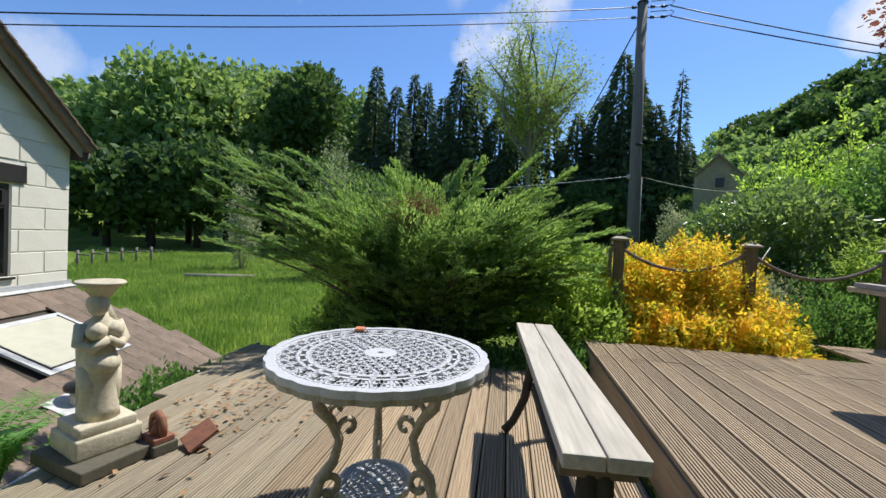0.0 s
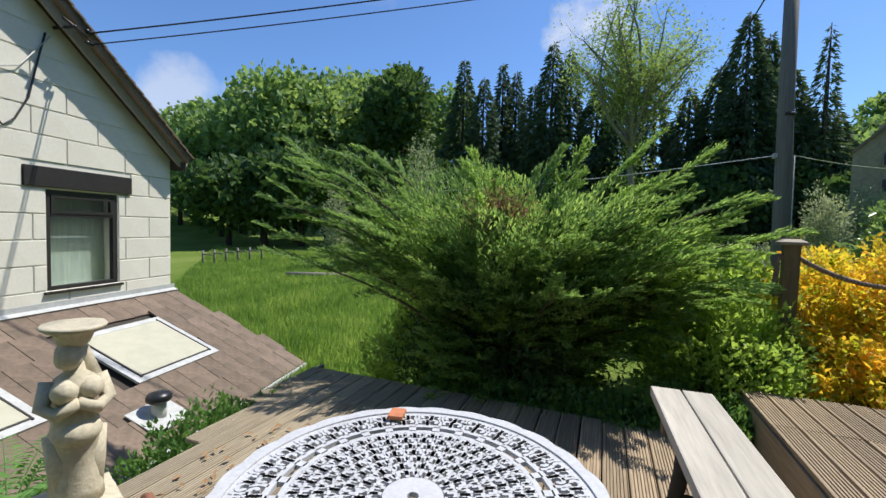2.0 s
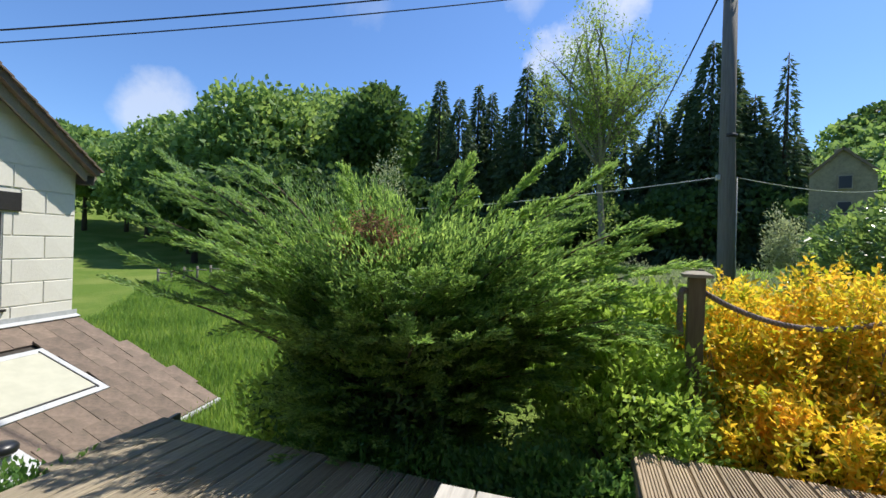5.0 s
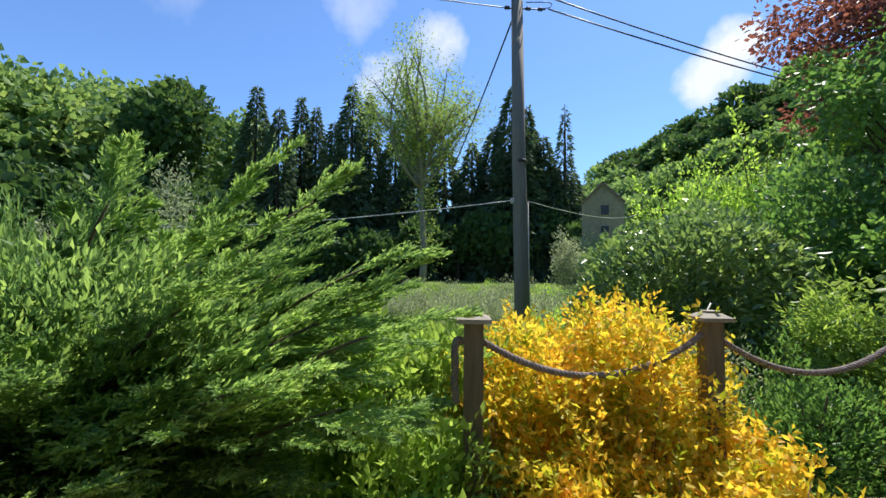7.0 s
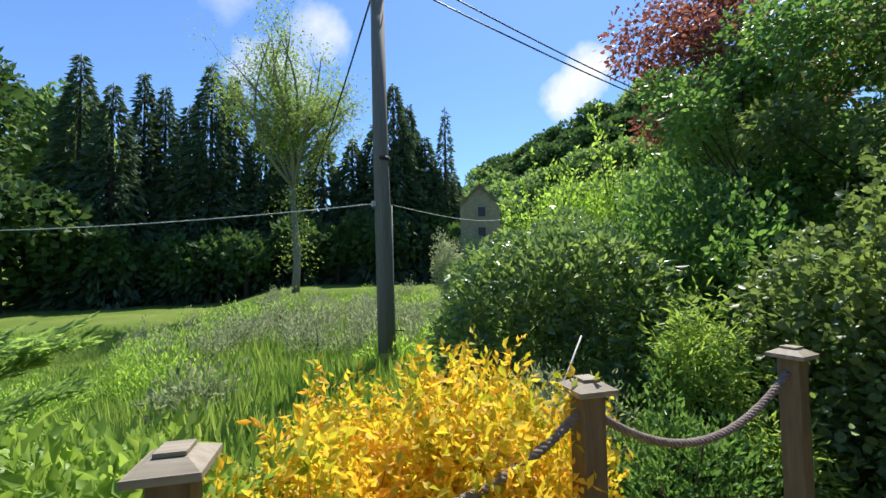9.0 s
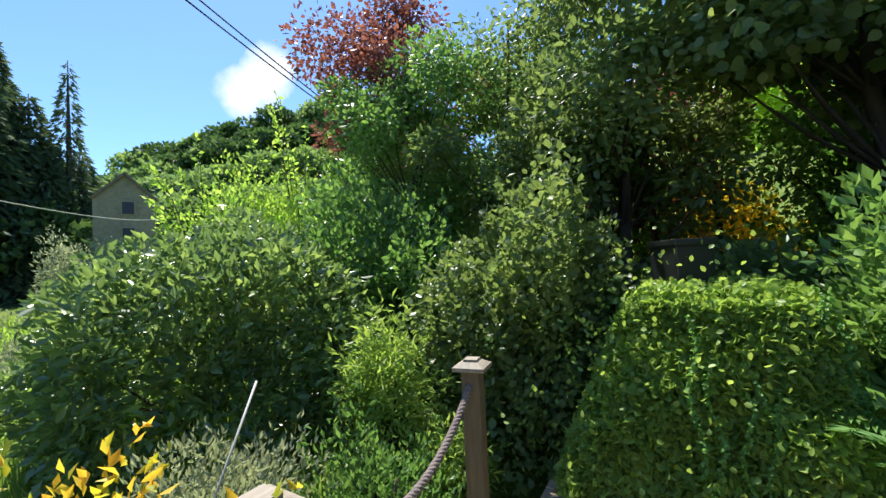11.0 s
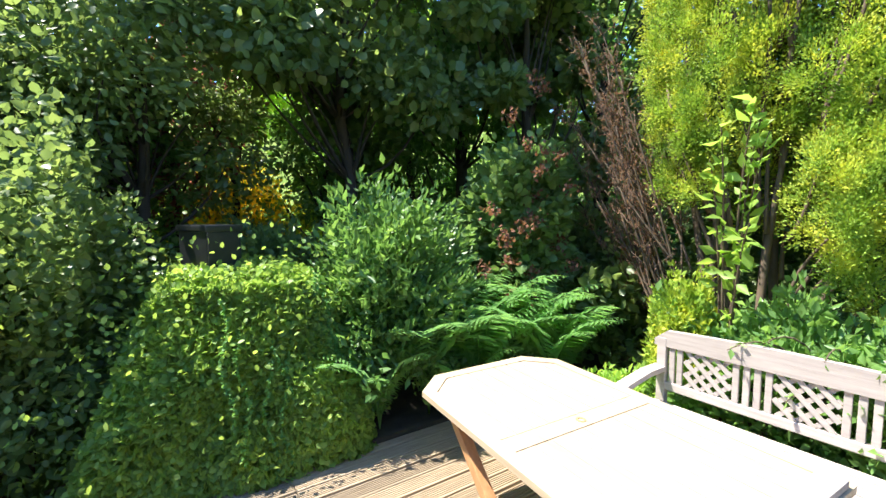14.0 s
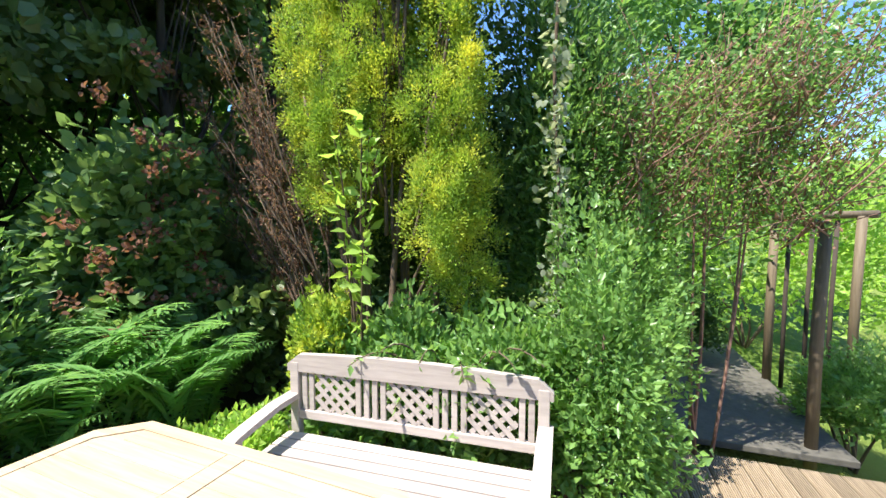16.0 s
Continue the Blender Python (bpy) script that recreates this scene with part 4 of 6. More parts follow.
# ---- wooden table and garden seat on the upper deck ----
def teak_table():
    t = thing("wooden_table", pose(3.19, 2.69, UP, 0, 0, -3), "pale sun-bleached slatted wooden table with clipped corners", "table")
    L, Wd, h, ch = 1.66, 1.02, 0.735, 0.17

    def outline(inset):
        a, b, c = L / 2 - inset, Wd / 2 - inset, ch - inset * 0.4
        return [(a, -b + c), (a, b - c), (a - c, b), (-a + c * 0.2, b), (-a, b - c * 0.2), (-a, -b + c * 0.2), (-a + c * 0.2, -b), (a - c, -b)]

    o, i = outline(0), outline(0.07)
    rim = bmesh.new()
    for k in range(8):
        j = (k + 1) % 8
        vs = [rim.verts.new((*p, z)) for z in (h, h - 0.03) for p in (o[k], o[j], i[j], i[k])]
        for q in ((0, 1, 2, 3), (7, 6, 5, 4), (0, 4, 5, 1), (2, 6, 7, 3), (1, 5, 6, 2), (3, 7, 4, 0)):
            rim.faces.new([vs[n] for n in q])
    bmesh.ops.recalc_face_normals(rim, faces=rim.faces)
    part("rim", rim, table_teak, t, "orange-tinged outer rim")
    bed_o = outline(0.072)
    bed_bm = bmesh.new()
    lo_v = [bed_bm.verts.new((*q, h - 0.02)) for q in bed_o]
    hi_v = [bed_bm.verts.new((*q, h - 0.006)) for q in bed_o]
    bed_bm.faces.new(hi_v)
    bed_bm.faces.new(lo_v[::-1])
    for k in range(8):
        bed_bm.faces.new((lo_v[k], lo_v[(k + 1) % 8], hi_v[(k + 1) % 8], hi_v[k]))
    bmesh.ops.recalc_face_normals(bed_bm, faces=bed_bm.faces)
    part("underlay", bed_bm, table_teak, t)
    for k in range(9):   # slats in two fields
        y = -0.44 + 0.88 * (k + 0.5) / 9
        for s in (-1, 1):
            reach = L / 2 - 0.074
            if s > 0:
                reach = min(reach, reach - max(0, abs(y) + 0.049 - (Wd / 2 - 0.07 - ch * 0.85)))
            box_part("slat", (reach - 0.055, 0.092, 0.022), Matrix.Translation((s * (reach + 0.055) / 2, y, h - 0.013)), table_teak, t, 0.002)
    box_part("centre_batten", (0.10, 0.88, 0.024), Matrix.Translation((0, 0, h - 0.0125)), table_teak, t, 0.003)
    add_mesh("hole_ring", *ring_shape(0.014, 0.024, h - 0.002, h + 0.002, 24), teak_frame, t)
    box_part("end_batten", (0.085, 0.86, 0.03), Matrix.Translation((-L / 2 + 0.05, 0, h + 0.017)), seat_wood, t, 0.004, "grey weathered end batten")
    for s in (-1, 1):
        box_part("apron", (L - 0.4, 0.03, 0.09), Matrix.Translation((0, s * 0.36, h - 0.075)), teak_frame, t, 0.004)
        box_part("apron", (0.03, 0.72, 0.09), Matrix.Translation((s * (L / 2 - 0.2), 0, h - 0.075)), teak_frame, t, 0.004)
        for q in (-1, 1):
            box_part("leg", (0.055, 0.055, 1.0), Matrix.Translation((0.16 * q * s, s * 0.40, 0.34)) @ Matrix.Rotation(q * s * radians(47), 4, "Y"), teak_frame, t, 0.006)
    box_part("stretcher", (0.05, 0.86, 0.05), Matrix.Translation((0, 0, 0.34)), teak_frame, t, 0.006)


teak_table()


def lattice_seat():
    b = thing("garden_bench", pose(2.72, 1.42, UP, 0, 0, 3.0), "faded wooden garden bench with lattice back panels", "bench")
    Wd = 1.64
    for s in (-1, 1):
        box_part("back_post", (0.06, 0.05, 0.86), Matrix.Translation((s * (Wd / 2 - 0.05), 0, 0.43)), seat_wood, b, 0.006)
        box_part("front_leg", (0.06, 0.06, 0.62), Matrix.Translation((s * (Wd / 2 - 0.04), 0.52, 0.31)), seat_wood, b, 0.006)
        bm = bmesh.new()
        pts = [(0.0, 0.66), (0.2, 0.665), (0.4, 0.645), (0.52, 0.63), (0.585, 0.61), (0.60, 0.575)]
        V, F = [], []
        for yy, zz in pts:
            V += [(-0.04, yy, zz), (0.04, yy, zz), (0.04, yy, zz - 0.035), (-0.04, yy, zz - 0.035)]
        for k in range(len(pts) - 1):
            F += [(4 * k + j, 4 * k + (j + 1) % 4, 4 * k + 4 + (j + 1) % 4, 4 * k + 4 + j) for j in range(4)]
        F += [(3, 2, 1, 0), tuple(4 * len(pts) - 4 + j for j in range(4))]
        bm.free()
        arm = add_mesh("armrest", V, F, seat_wood, b)
        arm.location = (s * (Wd / 2 - 0.04), 0, 0)
    # top rail, bowed along its top
    n = 20
    V, F = [], []
    for k in range(n + 1):
        x = -Wd / 2 + Wd * k / n
        e = min(k, n - k) / n
        zt = 0.905 + 0.03 * math.sin(math.pi * k / n) - 0.06 * max(0, 0.05 - e) / 0.05
        V += [(x, -0.022, 0.80), (x, 0.022, 0.80), (x, 0.022, zt), (x, -0.022, zt)]
        if k:
            F += [(4 * k - 4 + j, 4 * k - 4 + (j + 1) % 4, 4 * k + (j + 1) % 4, 4 * k + j) for j in range(4)]
    F += [(3, 2, 1, 0), tuple(4 * n + j for j in range(4))]
    add_mesh("top_rail", V, F, seat_wood, b)
    box_part("lower_rail", (Wd - 0.1, 0.04, 0.055), Matrix.Translation((0, 0, 0.525)), seat_wood, b, 0.005)
    x0 = -Wd / 2 + 0.10
    for x in (-0.705, -0.655, -0.33, -0.275, -0.22, -0.165, 0.165, 0.22, 0.275, 0.33, 0.655, 0.705):
        box_part("back_slat", (0.034, 0.02, 0.26), Matrix.Translation((x, 0, 0.675)), seat_wood, b, 0.003)
    for xc, wd in ((-0.49, 0.27), (0, 0.28), (0.49, 0.27)):   # three diamond lattice panels
        bm = bmesh.new()
        hgt = 0.25
        for s in (-1, 1):
            for k in range(-4, 5):
                off = k * 0.082
                # a slanting strip cut to the panel
                lo, hi = max(-wd / 2, -hgt / 2 - off if s > 0 else off - hgt / 2), min(wd / 2, hgt / 2 - off if s > 0 else off + hgt / 2)
                if hi - lo < 0.03:
                    continue
                xm = (lo + hi) / 2
                zm = (xm + off) if s > 0 else (off - xm)
                box(bm, ((hi - lo) * 1.414, 0.009, 0.026), Matrix.Translation((xc + xm, s * 0.005, 0.676 + zm)) @ Matrix.Rotation(-s * radians(45), 4, "Y"))
        part("lattice_panel", bm, seat_wood, b)
    for k in range(6):
        box_part("seat_slat", (Wd - 0.06, 0.074, 0.022), Matrix.Translation((0, 0.10 + k * 0.086, 0.42)), seat_wood, b, 0.003)
    box_part("seat_rail", (Wd - 0.1, 0.03, 0.07), Matrix.Translation((0, 0.53, 0.37)), seat_wood, b, 0.004)


lattice_seat()


# ---- planting ----
def plant(name, base, label, category, group="", kind=""):
    return thing(name, Matrix.Translation(base), label, category, group, kind)


def shrub(name, c, r, n, size, mat, label, category="shrub", aspect=0.5, lump=0.22, low=-0.45, out=0.7, lift=0.25, droop=0.0, stems=7, depth=0.35, stem_mat=None, fold=0.25, seed=None, freq=2.0, neat=False):
    """A lumpy bush: stems from the ground and a shell of leaves."""
    if not neat:
        lump, depth = max(lump, 0.42), max(depth, 0.5)
    bz = min(ground_z(c[0], c[1]), c[2])
    base = np.array((c[0], c[1], bz))
    p = plant(name, base, label, category)
    P, d = mound_points(n, np.array(c) - base, r, lump, depth, low, freq, rng.random() * 50 if seed is None else seed)
    keep = P[:, 2] > 0.02
    P, d = P[keep], d[keep]
    D = d * out + rng.normal(size=P.shape) * 0.6 + np.array((0, 0, lift - droop))
    leaves("foliage", P, D, size * (0.65 + 0.7 * rng.random(len(P))), mat, p, aspect=aspect, fold=fold)
    tips = P[rng.integers(len(P), size=stems)] * 0.9
    tubes_part("stem_cluster", limb_runs((0, 0, -0.1), tips, 0.022), stem_mat or bark, p)
    return p


# spreading juniper: arching limbs carrying feathery sprays
def juniper():
    base = Vector((-0.75, 4.75, ground_z(-0.75, 4.75)))
    p = plant("juniper", base, "large spreading juniper bush with feathery green sprays", "shrub")
    P, D, S, runs = [], [], [], []
    dead = []
    limbs = []
    for k in range(140):
        az = rng.uniform(0, 2 * math.pi)
        el = rng.uniform(-0.05, 0.95)
        c, s = math.cos(az), math.sin(az)
        low = smooth(0.65, 0.0, el)
        side = (2.25 if c < 0 else 1.7) * (1 - (0.62 if c < 0 else 0.4) * low)
        reach = np.array((c * side, s * 1.15, 0)) * rng.uniform(0.55, 1.0)
        h = 0.3 + 2.0 * math.sin(el) * rng.uniform(0.85, 1.1) + 0.22 * abs(c)
        if h > 2.3:
            h = 2.3 - rng.random() * 0.4
        limbs.append((np.array((reach[0], reach[1], h)), rng.uniform(0.10, 0.2)))
    # long outer plumes
    for x, y, z in ((-2.35, -0.1, 2.75), (-2.55, -0.5, 2.25), (-1.9, 0.1, 2.55), (-1.55, -0.3, 2.3), (-2.3, -0.8, 1.95), (1.55, -0.2, 2.62), (1.9, 0.0, 2.35), (2.0, -0.35, 2.05), (1.8, -0.5, 1.75), (1.75, 0.25, 2.1), (1.1, 0.1, 2.75), (0.6, -0.2, 2.65), (-0.2, -0.4, 2.55), (0.3, 0.2, 2.7), (-2.0, -0.9, 1.7), (1.45, -0.75, 1.9), (1.2, -0.6, 2.2), (1.95, -0.1, 1.6), (1.4, -0.1, 2.3), (1.65, -0.3, 1.8), (1.6, 0.2, 2.05), (1.4, -0.5, 1.75), (1.8, 0.0, 2.2), (1.1, -0.4, 2.4), (1.3, 0.3, 2.5), (1.75, 0.15, 1.9), (-2.3, -0.3, 2.75), (-1.8, -0.2, 2.8), (-2.0, -0.5, 2.55), (-1.5, -0.1, 2.8), (-2.5, -0.2, 2.6), (-2.2, -0.6, 2.3)):
        limbs.append((np.array((x, y, z - base.z - 0.55)), 0.12))
    for tip, sagging in limbs:
        tip = tip * (1 - 0.33 / np.linalg.norm(tip))
        n = 14
        t = np.linspace(0, 1, n)
        mid = tip * np.array((0.25, 0.25, 0.74))
        pts = (1 - t)[:, None] ** 2 * np.array((0, 0, 0.0)) + (2 * t * (1 - t))[:, None] * mid + (t ** 2)[:, None] * tip
        runs.append(([Vector(q) for q in pts], [0.03 * (1 - 0.85 * u) for u in t]))
        along = tip - mid
        along = along / np.linalg.norm(along)
        side = np.cross(along, (0, 0, 1.0))
        side /= np.linalg.norm(side) + 1e-9
        upv = np.cross(side, along)
        for b in range(11):      # branchlets that fan out flat from the limb and hang at their ends
            u = 0.45 + 0.55 * b / 10
            q0 = 2 * u * (1 - u) * mid + u * u * tip
            sgn = 0 if b == 10 else (1 if b % 2 else -1)
            bd = along + side * sgn * rng.uniform(0.2, 0.65) + upv * rng.normal(0.06, 0.16)
            bd /= np.linalg.norm(bd)
            bl = (0.46 - 0.2 * (u - 0.5)) * rng.uniform(0.65, 1.15)
            bs = np.cross(bd, upv)
            bs /= np.linalg.norm(bs)
            w = np.arange(1, 23) / 22      # sprays along the branchlet
            q = q0 + bd * bl * w[:, None] + np.array((0, 0, -0.12)) * bl * (w * w)[:, None]
            sl = (0.13 * (1 - w) + 0.05) * rng.uniform(0.7, 1.3, 22)
            dirn = unit(bd * 0.9 + bs * (np.where(np.arange(22) % 2, 1, -1) * rng.uniform(0.25, 0.6, 22))[:, None] + rng.normal(size=(22, 3)) * 0.14)
            f = np.repeat(np.linspace(0.05, 1, 8), 2)
            sg = np.tile((1.0, -1.0), 8)
            P.append((q[:, None] + dirn[:, None] * (f[None] * sl[:, None])[..., None]).reshape(-1, 3))
            D.append((dirn[:, None] * 0.9 + bs * (sg * rng.uniform(0.2, 0.55, (22, 16)))[..., None] + rng.normal(size=(22, 16, 3)) * 0.16).reshape(-1, 3))
            S.append((0.036 * (1.2 - 0.5 * f) * rng.uniform(0.7, 1.3, (22, 16))).reshape(-1))
    P, D, S = np.concatenate(P), np.concatenate(D), np.concatenate(S)
    keep = P[:, 2] > 0.05 + 1.25 * np.clip((-0.35 - P[:, 0]) / 0.4, 0, 1)      # the far limbs hang clear of the ground
    P, D, S = P[keep], D[keep], S[keep]
    leaves("sprays", P, D, S, leaf_juniper, p, aspect=0.3, fold=0.15)
    # short sprays that fill the top between the plumes
    q, d = mound_points(46000, (-0.05, 0.0, 1.2), (1.2, 0.75, 0.82), 0.5, 0.4, -0.1, 2.6, 4.2)
    leaves("crown_sprays", q, d * 0.9 + np.array((0, 0, 0.25)) + rng.normal(size=q.shape) * 0.3, 0.035 + 0.03 * rng.random(len(q)), leaf_juniper, p, aspect=0.26)
    # inner sprays in a darker leaf colour, which paints the shade of the core
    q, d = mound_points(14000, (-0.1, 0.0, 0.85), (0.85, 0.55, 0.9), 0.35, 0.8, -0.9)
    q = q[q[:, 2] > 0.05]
    leaves("inner_sprays", q, rng.normal(size=q.shape) + np.array((0, 0, 0.2)), 0.08, leaf_wood_dark, p, "inner sprays with core shade put into a dark leaf colour", aspect=0.3)
    q = rng.normal(size=(1100, 3)) * (0.13, 0.08, 0.08) + np.array((0.0, -0.55, 1.85))
    leaves("dead_sprays", q, rng.normal(size=q.shape), 0.055, leaf_brown, p, "dead brown sprays", aspect=0.18)
    tubes_part("branchwork", runs, bark, p, sides=5)


juniper()


# golden spiraea round the fence posts
def spiraea(c, r, n, name="golden_spiraea"):
    bz = ground_z(c[0], c[1])
    base = np.array((c[0], c[1], bz))
    p = plant(name, base, "mounded spiraea with yellow and orange spring leaves", "shrub")
    P, d = mound_points(n // 11, np.array(c) - base, r, 0.45, 0.5, -0.5, 3.0, rng.random() * 9)
    P, d = P[P[:, 2] > 0.05], d[P[:, 2] > 0.05]
    dirs = unit(d * 0.6 + np.array((0, 0, 0.75)) + rng.normal(size=d.shape) * 0.35)
    LP, LD, runs = [], [], []
    for q, v in zip(P, dirs):      # each shoot carries seven leaves
        for k in range(7):
            LP.append(q + v * 0.022 * k)
            LD.append(v * 0.55 + rng.normal(size=3) * 0.6)
    LP = np.array(LP)
    leaves("foliage", LP, np.array(LD), 0.032 + 0.032 * rng.random(len(LP)), leaf_spiraea, p, aspect=0.46)
    tips = P[rng.integers(len(P), size=160)]
    runs = []
    for t in tips:
        s = Vector((t[0] * 0.55, t[1] * 0.55, 0.0))
        runs += limb_runs(s, [t], 0.005, 0.002, 0.1, 4)
    tubes_part("stem_cluster", runs, twig_red, p, sides=4)


spiraea((1.9, 5.4, 0.52), (0.55, 0.5, 0.52), 24000)
spiraea((2.4, 5.3, 0.58), (0.5, 0.46, 0.58), 22000)
spiraea((2.8, 5.0, 0.15), (0.38, 0.36, 0.42), 11000)
spiraea((2.0, 4.74, 0.16), (0.48, 0.30, 0.36), 14000)
spiraea((2.62, 4.6, 0.16), (0.42, 0.26, 0.33), 11000)

# green perennials beside the juniper and in front of the meadow
shrub("green_perennial", (1.0, 5.3, 0.5), (0.55, 0.5, 0.62), 9000, 0.07, leaf_creeper, "leafy bright green perennials beside the spiraea", "plant", out=0.5, lift=0.5)
shrub("green_perennial", (0.95, 4.75, 0.25), (0.55, 0.45, 0.48), 7500, 0.055, leaf_creeper, "leafy bright green perennials beside the spiraea", "plant", out=0.5, lift=0.5)
shrub("ground_cover", (0.6, 4.15, -0.05), (0.75, 0.28, 0.22), 6000, 0.05, leaf_green, "low green plants along the deck's far edge", "plant", low=-0.2, lift=0.6)
shrub("ground_cover", (-0.6, 4.25, -0.2), (0.9, 0.3, 0.28), 6000, 0.05, leaf_green, "low green plants along the deck's far edge", "plant", low=-0.2, lift=0.6)
shrub("ground_cover", (-1.75, 4.95, -0.3), (0.5, 0.45, 0.95), 8000, 0.055, leaf_creeper, "sunlit leafy plants below the juniper", "plant", low=-0.3, lift=0.6)
shrub("ground_cover", (-2.45, 3.1, -0.55), (0.28, 0.9, 0.55), 6000, 0.05, leaf_green, "weeds between the deck and the lean-to roof", "plant", low=-0.2, lift=0.8)
shrub("grey_shrub", (3.35, 6.2, 0.45), (0.5, 0.4, 0.5), 5000, 0.045, leaf_silver, "small grey-green shrub behind the posts", "shrub", aspect=0.35, lift=0.6)
shrub("grey_shrub", (4.0, 5.7, 0.1), (0.5, 0.4, 0.7), 5000, 0.05, leaf_green, "small leafy shrub behind the posts", "shrub", aspect=0.4, lift=0.6)

# glossy laurel-like bush and its neighbours
shrub("glossy_bush", (4.75, 8.0, 0.75), (1.6, 1.35, 1.5), 26000, 0.10, leaf_laurel, "large rounded bush of glossy dark leaves", "shrub", aspect=0.42, lump=0.18, out=0.55, lift=0.05, stems=12, depth=0.3, neat=True)
shrub("lime_shrub", (6.4, 9.6, 1.5), (1.25, 1.0, 1.5), 15000, 0.075, leaf_lime, "tall shrub with lime green young leaves", "shrub", lump=0.4, lift=0.5)


def arching_shoots(name, base, shoots, mat, label, leaf=0.09, per=46):
    """Long shoots carrying paired leaves."""
    p = plant(name, base, label, "shrub")
    P, D, runs = [], [], []
    for tip, bow in shoots:
        tip = np.array(tip) - np.array(base)
        t = np.linspace(0, 1, 12)
        mid = tip * np.array((0.4, 0.4, 0.8)) + np.array((0, 0, bow))
        c = (2 * t * (1 - t))[:, None] * mid + (t ** 2)[:, None] * tip
        runs.append(([Vector(q) for q in c], [0.014 * (1 - 0.8 * u) for u in t]))
        for k in range(per):
            u = 0.4 + 0.6 * k / per
            q = 2 * u * (1 - u) * mid + u * u * tip
            d = (tip - mid)
            d = d / np.linalg.norm(d)
            P.append(q)
            D.append(d * 0.6 + rng.normal(size=3) * 0.6)
    leaves("foliage", np.array(P), np.array(D), leaf * (0.6 + 0.8 * rng.random(len(P))), mat, p, aspect=0.5)
    tubes_part("shoot_cluster", runs, bark, p, sides=5)


arching_shoots("lime_shrub", (5.7, 9.8, 0.0), [((5.0 + 0.22 * k + rng.normal() * 0.2, 10.1 + rng.normal() * 0.3, 3.2 + 0.06 * k + rng.normal() * 0.25), 0.3) for k in range(16)], leaf_lime, "tall arching shoots with lime green leaves")
arching_shoots("lime_shrub", (7.0, 9.4, 0.0), [((6.2 + 0.18 * k, 9.3 + rng.normal() * 0.4, 3.9 + rng.normal() * 0.35), 0.3) for k in range(14)], leaf_lime, "tall arching shoots with lime green leaves")
shrub("light_conifer", (4.75, 6.15, 0.75), (0.34, 0.32, 0.6), 3400, 0.075, leaf_creeper, "young golden-green conifer with drooping sprays", "shrub", aspect=0.25, lump=0.55, lift=-0.1, freq=3.5)
shrub("light_conifer", (4.75, 5.6, 0.3), (0.3, 0.28, 0.34), 1800, 0.07, leaf_creeper, "young golden-green conifer with drooping sprays", "shrub", aspect=0.25, lump=0.55, lift=-0.1, freq=3.5)


# ---- trees beside the upper deck ----
def tree(name, base, height, crown_r, n, size, mat, bark_mat, label, trunk_r=0.09, crown_low=0.3, gaps=0.3, aspect=0.6, squash=1.0, lean=(0, 0), clumps=26, spread=0.34):
    """Trunk, limbs, and a crown of leaf clumps round the limb ends."""
    p = plant(name, base, label, "tree")
    top = Vector((lean[0], lean[1], height * 0.86))
    trunk = [Vector((lean[0] * f * f, lean[1] * f * f, height * 0.86 * f - (0.25 if f == 0 else 0))) + Vector(rng.normal(size=3)) * 0.03 * height * f * (1 - f) for f in np.linspace(0, 1, 9)]
    tubes_part("trunk", [(trunk, [trunk_r * (1 - 0.85 * f) * (1.25 if f == 0 else 1) for f in np.linspace(0, 1, 9)])], bark_mat, p, sides=10)
    cz0, cz1 = height * crown_low, height
    cents, runs = [], []
    for k in range(clumps):
        d = unit(rng.normal(size=(1, 3)))[0]
        s = rng.uniform(0.35, 0.92)
        c = np.array((lean[0] * 0.7, lean[1] * 0.7, (cz0 + cz1) / 2)) + d * s * np.array((crown_r, crown_r * squash, (cz1 - cz0) / 2))
        cents.append(c)
        f = min(0.95, max(0.15, (c[2] / (height * 0.86)) * 0.72))
        runs += limb_runs(trunk[int(f * 8)], [c], trunk_r * 0.35 * (1.1 - f), 0.006, 0.12, 5)
    tubes_part("branchwork", runs, bark_mat, p, sides=5)
    cents = np.array(cents)
    pick = rng.integers(len(cents), size=n)
    rr = crown_r * spread
    off = unit(rng.normal(size=(n, 3))) * (rng.random((n, 1)) ** 0.45) * rr * np.array((1, 1, 0.75))
    P = cents[pick] + off * (0.7 + 0.6 * (pick % 7)[:, None] / 7)
    D = off / rr + rng.normal(size=(n, 3)) * 0.5 + np.array((0, 0, -0.25))
    leaves("crown", P, D, size * (0.6 + 0.8 * rng.random(n)), mat, p, aspect=aspect)
    return p


def gz(x, y, dz=0.0):
    return (x, y, ground_z(x, y) + dz)


tree("broadleaf_tree", gz(8.0, 7.9), 6.2, 1.9, 18600, 0.085, leaf_green, bark_dark, "broadleaf tree with a dense shaded green crown", 0.1, 0.1, clumps=34)
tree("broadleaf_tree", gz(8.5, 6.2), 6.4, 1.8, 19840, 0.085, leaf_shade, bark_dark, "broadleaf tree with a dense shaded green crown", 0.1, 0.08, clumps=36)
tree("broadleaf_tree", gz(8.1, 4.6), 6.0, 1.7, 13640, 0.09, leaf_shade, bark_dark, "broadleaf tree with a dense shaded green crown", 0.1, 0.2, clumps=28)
tree("copper_tree", gz(9.3, 9.4), 8.2, 2.0, 11160, 0.10, leaf_copper, bark_dark, "copper-leaved tree rising above the green shrubs", 0.12, 0.45, clumps=30)
tree("copper_tree", gz(9.9, 4.3), 5.5, 1.9, 5580, 0.10, leaf_copper, bark_dark, "copper-leaved tree seen through gaps in the shrubs", 0.1, 0.25, clumps=22)
